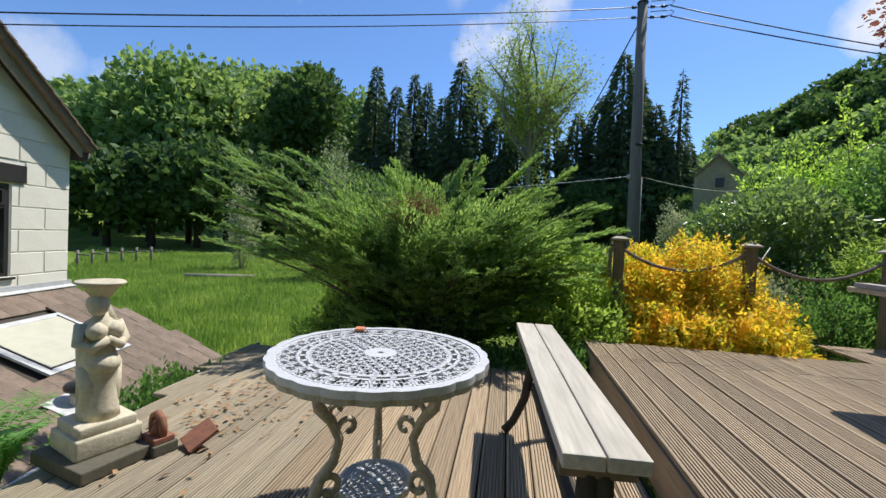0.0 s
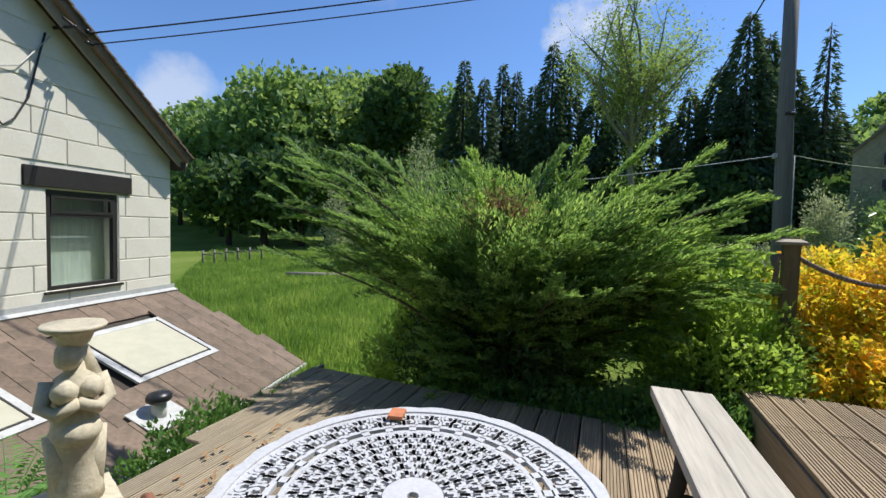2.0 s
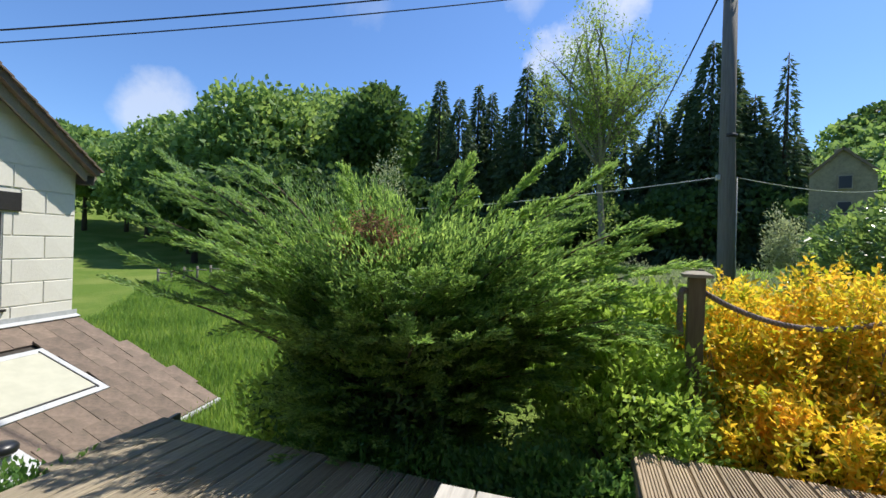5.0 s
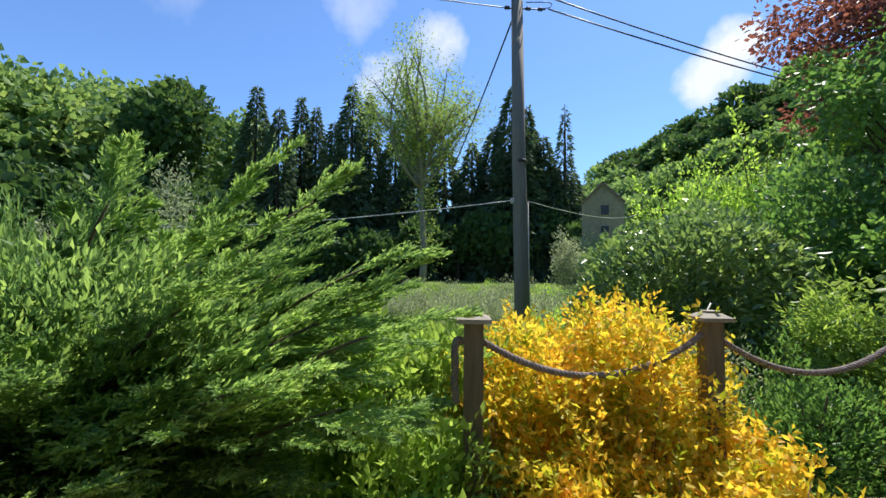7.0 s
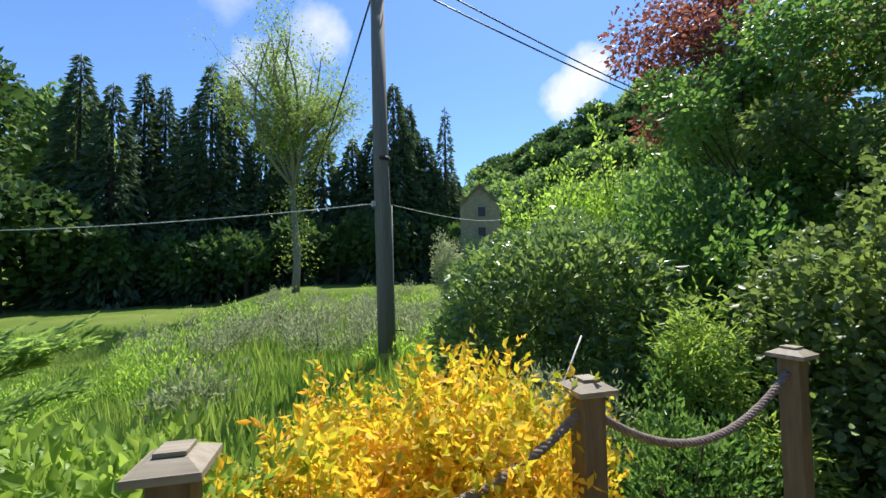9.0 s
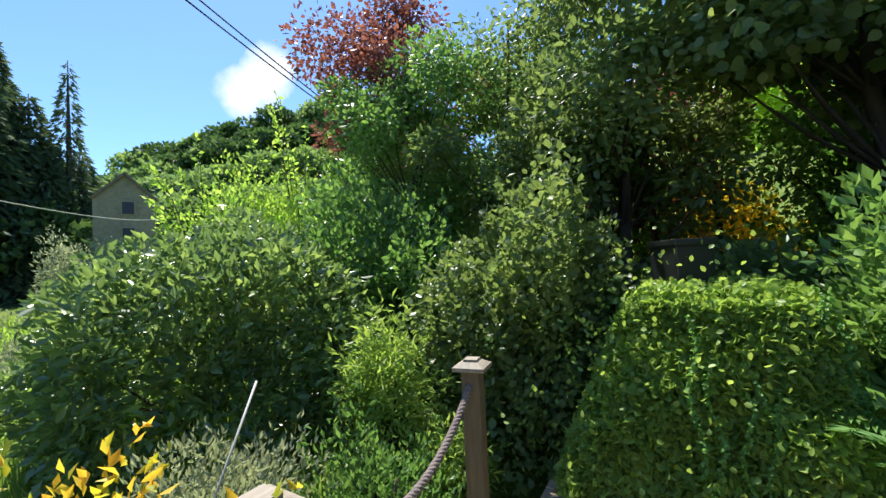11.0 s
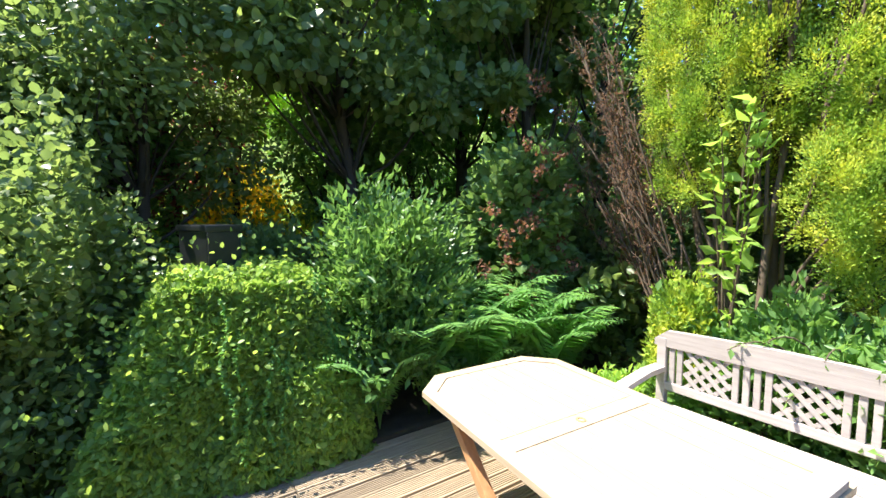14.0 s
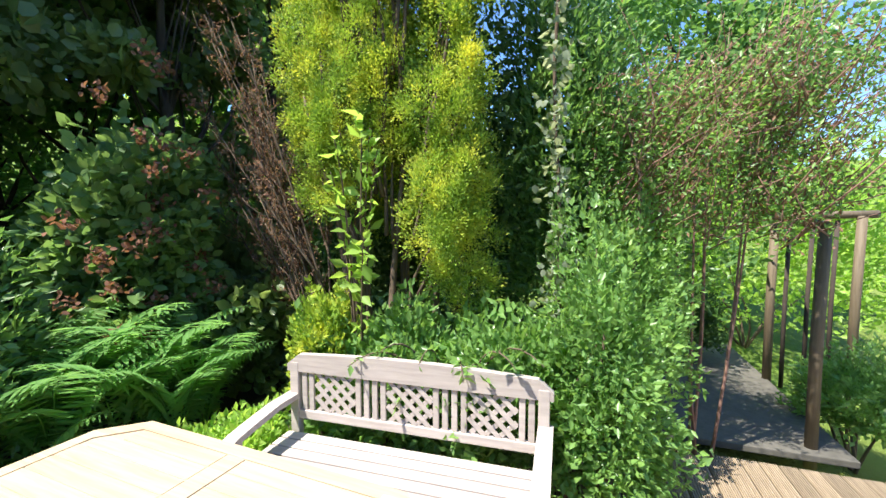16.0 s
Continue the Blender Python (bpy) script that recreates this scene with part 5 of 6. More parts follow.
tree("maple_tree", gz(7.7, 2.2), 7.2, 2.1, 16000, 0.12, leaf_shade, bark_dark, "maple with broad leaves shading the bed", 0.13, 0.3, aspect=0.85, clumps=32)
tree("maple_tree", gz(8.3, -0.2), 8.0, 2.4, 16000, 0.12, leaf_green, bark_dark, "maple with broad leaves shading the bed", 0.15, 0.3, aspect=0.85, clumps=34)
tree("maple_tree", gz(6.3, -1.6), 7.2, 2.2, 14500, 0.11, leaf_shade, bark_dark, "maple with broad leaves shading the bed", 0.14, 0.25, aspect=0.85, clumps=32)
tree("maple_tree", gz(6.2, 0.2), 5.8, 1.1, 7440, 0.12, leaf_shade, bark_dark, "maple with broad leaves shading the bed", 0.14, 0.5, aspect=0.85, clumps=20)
# sunlit look of the growth behind is partly put into lighter leaf colours
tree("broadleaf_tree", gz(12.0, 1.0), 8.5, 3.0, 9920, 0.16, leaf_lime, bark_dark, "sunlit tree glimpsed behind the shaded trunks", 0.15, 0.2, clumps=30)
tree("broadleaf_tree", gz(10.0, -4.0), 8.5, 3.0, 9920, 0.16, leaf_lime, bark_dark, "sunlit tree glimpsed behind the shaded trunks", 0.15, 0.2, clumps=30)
tree("broadleaf_tree", gz(13.5, 7.0), 8.0, 2.8, 8680, 0.16, leaf_wood, bark_dark, "sunlit tree glimpsed behind the shaded trunks", 0.15, 0.1, clumps=30)

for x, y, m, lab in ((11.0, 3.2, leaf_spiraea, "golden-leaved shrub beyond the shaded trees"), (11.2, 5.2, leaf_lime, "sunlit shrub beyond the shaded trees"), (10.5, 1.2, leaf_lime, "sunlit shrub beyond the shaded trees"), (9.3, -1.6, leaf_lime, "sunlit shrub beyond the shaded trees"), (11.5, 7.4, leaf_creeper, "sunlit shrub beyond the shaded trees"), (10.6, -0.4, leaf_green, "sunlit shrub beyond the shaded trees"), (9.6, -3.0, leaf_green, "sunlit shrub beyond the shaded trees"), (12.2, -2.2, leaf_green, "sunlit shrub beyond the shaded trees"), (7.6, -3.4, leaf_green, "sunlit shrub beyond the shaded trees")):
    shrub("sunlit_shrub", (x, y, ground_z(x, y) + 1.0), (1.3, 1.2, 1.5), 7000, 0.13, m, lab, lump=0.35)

for x, y, h, r in ((9.6, 1.9, 5.0, 1.2), (9.5, 5.0, 5.2, 1.2), (9.4, 0.2, 5.5, 1.4), (9.7, 6.6, 5.2, 1.3), (10.2, 3.4, 6.5, 1.3)):
    low = 0.42 if y == 3.4 else 0.06
    tree("broadleaf_tree", gz(x, y), h, r, 7500, 0.09, leaf_green, bark_dark, "shaded broadleaf tree closing the back of the bed", 0.09, low, clumps=30, spread=0.42)

tree("broadleaf_tree", gz(-0.6, -7.2), 8.5, 3.2, 15000, 0.16, leaf_green, bark_dark, "leafy tree rising behind the arch", 0.15, 0.15, clumps=32)

# shaded undergrowth under those trees
shrub("undergrowth", (6.1, 5.3, 0.9), (1.0, 0.9, 1.5), 22000, 0.066, leaf_shade, "tall shaded shrub with broad green leaves", "shrub", aspect=0.75, lump=0.35, lift=0.0, droop=0.1)
shrub("undergrowth", (6.3, 7.2, 0.9), (1.1, 1.1, 1.7), 17000, 0.08, leaf_green, "tall shaded shrub with small green leaves", "shrub", aspect=0.6, lump=0.35)
shrub("undergrowth", (6.4, 3.4, 0.8), (0.9, 0.9, 1.0), 15000, 0.07, leaf_shade, "shaded shrub with broad green leaves", "shrub", aspect=0.75, lump=0.3)
shrub("variegated_shrub", (5.25, 2.75, 1.05), (0.62, 0.62, 1.05), 11000, 0.085, leaf_green, "upright shrub with clustered oval leaves", "shrub", aspect=0.45, lump=0.38, lift=0.4, freq=2.8)
shrub("climbing_hydrangea", (5.35, 1.1, 1.45), (0.55, 0.62, 1.2), 8500, 0.095, leaf_hydrangea, "climber with broad green leaves and dead flower heads", "shrub", aspect=0.8, lump=0.25, out=0.9, lift=-0.2)
q = np.repeat(rng.normal(size=(34, 3)) * (0.12, 0.34, 0.6) + np.array((4.85, 1.2, 1.75)), 26, axis=0) + rng.normal(size=(34 * 26, 3)) * 0.04
tagged(leaves("dead_flower_heads", q, rng.normal(size=q.shape), 0.045, leaf_rust, aspect=0.7), "rust brown dead flower heads on the climber", "flowers", kind="stuff")
shrub("undergrowth", (5.0, 0.2, 0.8), (0.9, 0.8, 0.9), 9000, 0.10, leaf_shade, "low shaded shrub under the conifer", "shrub", aspect=0.7, lump=0.3)


# creeper mound on the deck's edge, with trailing strands
def creeper():
    base = np.array((5.2, 4.0, 0.05))
    p = plant("creeper_mound", base, "dense mound of bright green small-leaved creeper", "shrub")
    n = 36000
    u, v = rng.random(n), rng.random(n)
    y = (-0.95 + 1.9 * u) * (1 - 0.38 * v ** 1.4) - 0.12 * v
    # a sloping front that leans back as it climbs, rounded at both ends
    end = np.sqrt(np.clip(1 - (2 * u - 1) ** 6, 0, 1))
    z = 1.55 * v * (0.75 + 0.25 * end)
    lump = np.array([noise.noise(Vector((a * 2.2, b * 2.2, 0))) for a, b in zip(y, z)])
    x = -0.55 + 0.50 * v ** 1.5 + 0.10 * (2 * u - 1) + 0.25 * (1 - end) + 0.10 * lump + 0.25 * rng.random(n) ** 2
    over = v > 0.93
    x[over] += rng.random(over.sum()) * 0.9
    P = np.stack([x, y, z], 1)
    D = rng.normal(size=P.shape) * 0.6 + np.array((-0.8, 0, -0.2))
    leaves("foliage", P, D, 0.036 + 0.03 * rng.random(n), leaf_creeper, p, aspect=0.8)
    SP, SD = [], []
    for k in range(13):
        yy, z0 = rng.uniform(-0.8, 0.8), rng.uniform(0.9, 1.55)
        for j in range(120):
            f = j / 120
            zz = z0 - f * 0.75
            SP.append((-0.58 + 0.5 * (zz / 1.55) ** 1.5 - 0.02, yy + 0.03 * math.sin(f * 9 + k), zz))
            SD.append(rng.normal(size=3) * 0.6 + np.array((-0.3, 0, -0.6)))
    leaves("trailing_growth", np.array(SP), np.array(SD), 0.03, leaf_fern, p, "paler trailing strands", aspect=0.6)
    q = rng.normal(size=(6000, 3)) * (0.25, 0.55, 0.4) + np.array((0.15, 0, 0.7))
    leaves("inner_foliage", q[q[:, 2] > 0.02], rng.normal(size=(int((q[:, 2] > 0.02).sum()), 3)), 0.045, leaf_creeper, p, aspect=0.7)


creeper()


# ferns along the bed
def fern(x, y, scale, fronds=11):
    base = gz(x, y)
    p = plant("fern", (x, y, 0.29 if x > 0 else -0.35), "green fern with arching feathered fronds", "fern", "ferns in the bed")
    P, D, S, runs = [], [], [], []
    for k in range(fronds):
        az = 2 * math.pi * k / fronds + rng.normal() * 0.25
        o = np.array((math.cos(az), math.sin(az), 0))
        L = scale * rng.uniform(0.75, 1.1)
        sd = np.cross(o, (0, 0, 1.0))
        line = []
        for j in range(30):
            f = j / 29
            q = o * L * (0.12 * f + 0.42 * f ** 2.2) + np.array((0, 0, 1)) * L * (1.15 * f - 0.42 * f ** 3)
            line.append(Vector(q))
            if f > 0.15:
                ln = L * 0.17 * math.sin(math.pi * min(1, (f - 0.1) / 0.9)) ** 0.7 + 0.015
                for s in (-1, 1):
                    P.append(q)
                    D.append(sd * s + o * 0.35 + np.array((0, 0, -0.12 + 0.1 * rng.normal())))
                    S.append(ln)
        runs.append((line, [0.006 * (1 - 0.8 * i / 29) for i in range(30)]))
    leaves("fronds", np.array(P), np.array(D), np.array(S), leaf_fern, p, aspect=0.17, fold=0.08, flat=0.8)
    tubes_part("stalk_cluster", runs, leaf_fern, p, sides=4)


for x, y, s in ((4.85, 3.0, 0.95), (4.85, 2.55, 1.2), (4.75, 2.1, 1.25), (5.0, 1.95, 1.45), (4.7, 1.75, 1.3), (4.85, 1.45, 1.4), (4.55, 1.25, 1.2), (5.1, 2.3, 1.4), (5.0, 3.25, 0.9), (4.6, 2.35, 0.9), (4.45, 1.55, 1.1), (-2.3, 1.55, 0.75), (-2.55, 2.0, 0.65), (-2.25, 1.2, 0.7)):
    fern(x, y, s)


# golden conifer: bare leaning stems below, dense upright golden plumes above
def golden_conifer():
    base = np.array((3.15, 0.35, ground_z(3.15, 0.35)))
    p = plant("golden_conifer", base, "tall golden conifer with bare brown lower stems", "tree")
    runs, P, D = [], [], []
    stems = [((0.30, 0.30, 0.2), (0.8, 0.1, 2.7)), ((0.22, 0.40, 0.2), (0.45, 0.1, 2.6)), ((0.02, 0.42, 0.2), (0.05, 0.05, 2.6)), ((0.25, 0.15, 0.1), (0.6, -0.1, 3.2)), ((-0.22, 0.35, 0.1), (-0.3, 0.05, 2.4)), ((0.0, 0.05, 0.1), (0.1, -0.15, 4.2))]
    for a, b in stems:
        tubes_part("stem", limb_runs(a, [b], 0.042, 0.018, 0.08, 8), bark, p, sides=7)
    plumes = []
    for k in range(42):      # upright rounded plumes, lower on one side
        x = -0.45 + 1.4 * (k % 7) / 6 + rng.normal() * 0.06
        y = rng.uniform(-0.2, 0.42) if k < 14 else rng.uniform(-0.3, 0.3)
        z = 2.5 + 0.55 * (k // 7) + rng.normal() * 0.12 + 0.28 * x
        plumes.append((x, y, z))
    for x, y, z in plumes + [(-0.45, 0.3, 1.95), (-0.3, 0.38, 2.05), (-0.55, 0.1, 1.75)]:
        runs += limb_runs((x * 0.5 + 0.05, y * 0.5 + 0.1, z * 0.62), [(x, y, z - 0.2)], 0.02, 0.008, 0.06, 5)
        for j in range(22):      # knobs of short sprays over each plume
            d = unit(rng.normal(size=(1, 3)))[0]
            c = np.array((x, y, z)) + d * np.array((0.2, 0.19, 0.5)) * rng.uniform(0.75, 1.05)
            q = rng.normal(size=(250, 3)) * 0.042 * np.array((1, 1, 1.35)) + c
            P.append(q)
            D.append((q - c) * 12 + d * 0.6 + np.array((0, 0, 0.7)) + rng.normal(size=q.shape) * 0.35)
    P, D = np.concatenate(P), np.concatenate(D)
    leaves("golden_foliage", P, D, 0.018 + 0.014 * rng.random(len(P)), leaf_golden, p, aspect=0.5)
    tubes_part("branchwork", runs, bark, p, sides=6)
    tw, Q = [], []
    for k in range(26):      # a dead brown side of bare fans
        a = Vector((0.55 + rng.random() * 0.25, 0.3 + rng.normal() * 0.08, 0.7 + 0.9 * rng.random()))
        b = Vector((0.95 + rng.random() * 0.85, 0.25 + rng.normal() * 0.2, a.z + 0.9 + rng.random() * 1.9))
        run = limb_runs(a, [b], 0.012, 0.004, 0.06, 8)
        tw += run
        for q in run[0][0][3:]:
            for j in range(4):
                e = q + Vector((rng.normal() * 0.1 + 0.06, rng.normal() * 0.1, 0.12 + 0.12 * rng.random()))
                tw += limb_runs(q, [e], 0.004, 0.0015, 0.1, 3)
                Q += [np.array(q.lerp(e, f)) + rng.normal(size=3) * 0.018 for f in rng.random(9)]
    tubes_part("dead_growth", tw, bark, p, "bare brown dead twigs", sides=4)
    Q = np.array(Q)
    leaves("dead_sprays", Q, rng.normal(size=Q.shape) + np.array((0.2, 0, 0.6)), 0.04, leaf_brown, p, "dead brown sprays", aspect=0.2)
    # dark filling leaves: shade between the plumes, put in as leaf colour
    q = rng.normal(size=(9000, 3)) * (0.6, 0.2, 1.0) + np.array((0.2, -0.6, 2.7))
    leaves("inner_foliage", q, rng.normal(size=q.shape), 0.11, leaf_wood_dark, p, "inner foliage darkened to paint shade between the plumes", aspect=0.5)


golden_conifer()
shrub("green_conifer", (2.0, -0.35, 2.3), (0.5, 0.45, 2.5), 16000, 0.075, leaf_green, "dark green conifer beside the golden one", "tree", aspect=0.35, lump=0.25, lift=0.6)
shrub("dwarf_conifer", (3.55, 1.0, 0.95), (0.26, 0.26, 0.5), 6000, 0.05, leaf_golden, "small golden dwarf conifer behind the bench", "shrub", aspect=0.5, lump=0.3, lift=0.7)
shrub("mixed_border", (3.0, 0.95, 0.65), (0.75, 0.4, 0.62), 9000, 0.075, leaf_rose, "leafy border shrubs behind the bench", "shrub", lump=0.4)
shrub("mixed_border", (2.1, 0.95, 0.7), (0.75, 0.42, 0.62), 9000, 0.075, leaf_rose, "leafy border shrubs behind the bench", "shrub", lump=0.4)
shrub("low_plant", (3.75, 1.65, 0.42), (0.4, 0.32, 0.36), 4000, 0.06, leaf_lime, "light green weeds beside the bench arm", "plant", lump=0.4)
shrub("rose_bush", (1.66, 0.98, 0.85), (0.38, 0.42, 0.98), 8000, 0.05, leaf_rose, "rose bush with sunlit leaves beside the bench", "shrub", lump=0.4, freq=2.6)
shrub("rose_bush", (1.42, 0.0, 1.15), (0.42, 0.42, 1.0), 8000, 0.05, leaf_rose, "rose bush with sunlit leaves beside the bench", "shrub", lump=0.4, freq=2.6)
arching_shoots("spray_branch", (3.35, 0.9, 0.3), [((3.2 + rng.normal() * 0.16, 1.25 + rng.normal() * 0.1, 2.45 + rng.normal() * 0.28), 0.1) for k in range(7)], leaf_lime, "young maple shoots with pale sunlit leaves", 0.11, 22)

arching_shoots("spray_branch", (2.6, 0.95, 0.3), [((1.95 + 0.14 * k, 1.44 + rng.normal() * 0.06, 1.17 + rng.normal() * 0.09), 0.45) for k in range(10)], leaf_rose, "leafy rambler shoots hanging over the bench back", 0.06, 30)


# ivy strand, twiggy shrub and timber arch by the path
def hanging_ivy():
    base = np.array((1.95, 0.8, ground_z(1.95, 0.8)))
    p = plant("hanging_ivy", base, "pale variegated ivy strand climbing a slender stem", "climber")
    line = [Vector((0.03 * math.sin(k), 0.02 * math.cos(k * 1.3), 0.2 + 0.36 * k)) for k in range(12)]
    tubes_part("stem", [(line, 0.012)], bark, p)
    n = 420
    z = 1.35 + rng.random(n) * 2.9
    P = np.stack([rng.normal(size=n) * 0.045, rng.normal(size=n) * 0.05 + 0.05, z], 1)
    leaves("foliage", P, rng.normal(size=P.shape) + np.array((0, 0.6, -0.5)), 0.042 + 0.025 * rng.random(n), leaf_silver, p, aspect=0.8)


hanging_ivy()


def twiggy_shrub():
    base = np.array((0.85, -0.35, ground_z(0.85, -0.35)))
    p = plant("twiggy_climber", base, "twiggy pinkish-brown climber sprawling over the arch", "shrub")
    runs, P = [], []
    for k in range(420):
        a = np.array((rng.uniform(-0.75, 0.85), rng.uniform(-0.4, 0.4), rng.uniform(1.85, 3.1)))
        b = a + np.array((rng.normal() * 0.3 - 0.25, rng.normal() * 0.25 + 0.1, rng.uniform(0.1, 0.85)))
        runs += limb_runs(a, [b], 0.007, 0.002, 0.15, 4)
        for f in rng.random(26):
            P.append(a + (b - a) * f + rng.normal(size=3) * 0.05)
    for k in range(7):
        runs += limb_runs((rng.normal() * 0.1, 0, 0), [(rng.uniform(-0.5, 0.5), rng.normal() * 0.2, 2.3)], 0.016, 0.008, 0.03, 6)
    tubes_part("twigs", runs, twig_red, p, sides=4)
    P = np.array(P)
    leaves("foliage", P, rng.normal(size=P.shape), 0.05, leaf_rose, p, aspect=0.45)
    leaves("dry_leaves", P[::3] + rng.normal(size=P[::3].shape) * 0.05, rng.normal(size=P[::3].shape), 0.045, leaf_brown, p, aspect=0.4)


twiggy_shrub()
arch = thing("timber_arch", pose(-0.15, -1.75, 0), "rustic timber arch of dark weathered posts", "arch")
for x, y, h, r in ((0.02, 1.0, 1.95, 0.05), (-0.25, -0.75, 2.05, 0.05), (-0.4, -0.75, 2.0, 0.025), (-0.62, -0.75, 2.0, 0.025), (-0.85, -0.75, 2.0, 0.025), (-1.05, -0.7, 2.05, 0.05)):
    tubes_part("post", [([(x, y, -0.15), (x + 0.01, y, h * 0.5), (x, y, h)], r)], bark_dark if r < 0.04 else post_wood, arch, sides=8)
for y0, y1 in ((0.85, -0.75),):
    tubes_part("rail", [([(0.02, 1.05, 1.95), (-0.25, -0.8, 2.05)], 0.045), ([(-0.25, -0.75, 2.05), (-1.2, -0.72, 2.07)], 0.045)], post_wood, arch, sides=8)
shrub("clipped_shrub", (0.45, -3.0, 0.45), (0.5, 0.45, 0.5), 7000, 0.05, leaf_wood_dark, "small dark rounded shrub beside the path", "shrub", lump=0.1)
shrub("mixed_border", (-0.9, -4.9, 1.3), (2.3, 0.9, 2.2), 17000, 0.10, leaf_lime, "sunlit leafy hedge beyond the arch", "shrub", lump=0.35)
shrub("mixed_border", (-0.75, -1.4, 0.2), (0.4, 0.5, 0.5), 5000, 0.06, leaf_rose, "leafy weeds at the arch's foot", "plant", lump=0.4)
shrub("mixed_border", (1.7, -2.6, 1.8), (1.6, 0.8, 2.2), 14000, 0.10, leaf_green, "tall leafy hedge behind the conifers", "shrub", lump=0.3)
shrub("mixed_border", (4.0, -2.2, 1.8), (1.6, 0.9, 2.4), 14000, 0.11, leaf_shade, "tall leafy hedge behind the conifers", "shrub", lump=0.3)
path = box_part("pavement", (1.5, 3.4, 0.06), Matrix(), paving, None, 0.01)
path.matrix_world = pose(0.35, -2.3, 0.0)
tagged(path, "dark mossy paved path through the arch", "path", kind="structure")
bed = box_part("planting_bed", (2.6, 5.4, 0.4), Matrix(), soil, None, 0.02)
bed.matrix_world = pose(6.02, 0.75, 0.09)
tagged(bed, "dark soil of the planting bed", "bed", kind="structure")
blackbox = thing("black_box", pose(5.75, 4.05, 1.70, 0, 0, 25), "black plastic box lid showing above the shrubs", "box")
box_part("lid", (0.45, 0.3, 0.05), Matrix.Translation((0, 0, 0.17)), black_plastic, blackbox, 0.012)
box_part("body", (0.42, 0.27, 1.5), Matrix.Translation((0, 0, -0.6)), black_plastic, blackbox, 0.012)


# ---- meadow grass ----
def grass(name, n, sampler, h, label, w=0.05):
    P = np.array([sampler() for _ in range(n)])
    z = np.array([ground_z(x, y) for x, y in P])
    B = np.column_stack([P, z - 0.01])
    D = np.column_stack([rng.normal(size=(n, 2)) * 0.28, np.ones(n)])
    tagged(leaves(name, B, D, h * (0.5 + 0.8 * rng.random(n)), leaf_grass, aspect=w, fold=0.02), label, "grass", kind="stuff")


def west_meadow():
    y = 4.6 + 22 * rng.random() ** 1.7
    return (-0.8 - (2.0 + y * 1.05) * rng.random() ** 0.9, y)


def north_meadow():
    y = 6.3 + 17 * rng.random() ** 1.5
    return (rng.uniform(-1.5, 3.6 + y * 0.16), y)


grass("meadow_grass", 130000, west_meadow, 0.24, "long sunlit meadow grass below the deck", 0.10)
grass("meadow_grass", 60000, north_meadow, 0.5, "tall rough grass round the utility pole", 0.08)
for k in range(64):
    x, y = north_meadow()
    if y < 8 or k > 24:
        y = rng.uniform(10, 19)
        x = rng.uniform(-3, 3.5 + y * 0.2)
    shrub("tall_weeds", (x, y, ground_z(x, y) + 0.28), (0.5, 0.4, 0.5 + 0.25 * rng.random()), 1100, 0.08, leaf_silver if k % 3 else leaf_lime, "clump of tall pale weeds in the rough grass", "plant", aspect=0.3, lift=0.9, stems=4)


# ---- woodland ----
def at_view(px, dist):
    """A place dist metres off in the direction of a column of the opening view."""
    az = math.degrees(math.atan((px - 784) / 728.0)) - 8.9
    b = bearing(az, dist)
    return b.x + 0.18, b.y + 0.14


def z_view(py, px, dist):
    return 1.185 + (421 - py) / 728.0 * dist * math.cos(math.atan((px - 784) / 728.0))


def fir(px, py, dist, width, n, sparse=0.0):
    x, y = at_view(px, dist)
    b = gz(x, y)
    h = z_view(py, px, dist) - b[2]
    p = plant("fir_tree", b, "tall dark fir with drooping branches at the field's edge", "tree", "firs along the field")
    tubes_part("trunk", [([(0, 0, -0.3), (0, 0, h * 0.6), (0, 0, h)], [0.28, 0.16, 0.03])], bark_dark, p, sides=7)
    n = int(n * 1.7)
    f = 1 - (1 - rng.random(n) * 0.9995) ** 0.66
    tier = np.clip(np.floor(f * 26) / 26 + rng.random(n) * 0.03, 0, 0.995)
    az = rng.random(n) * 2 * math.pi
    az = np.round(az * 1.3 + tier * 9) / 1.3 + rng.normal(size=n) * 0.17
    shape = (1 - tier) ** 0.8 * (0.75 + 0.5 * np.array([noise.noise(Vector((math.cos(a) * 1.5, math.sin(a) * 1.5, t * 9 + px))) + 0.3 for a, t in zip(az, tier)]))
    r = width / 2 * np.maximum(shape, 0.04) * (0.2 + 0.8 * rng.random(n) ** 0.5) * (1 - sparse * 0.35)
    P = np.column_stack([np.cos(az) * r, np.sin(az) * r, np.clip(tier, 0.03, 1.0) * h - r * 0.28])
    D = np.column_stack([np.cos(az), np.sin(az), -0.65 + 0.3 * rng.normal(size=n)]) + rng.normal(size=(n, 3)) * 0.25
    P[:, 2] = np.maximum(P[:, 2], 0.05)
    leaves("crown", P, D, (0.75 if not sparse else 0.6) * (0.6 + 0.8 * rng.random(n)) * dist / 42 * (0.6 + 0.5 * (1 - tier)), leaf_fir, p, aspect=0.32, fold=0.2)


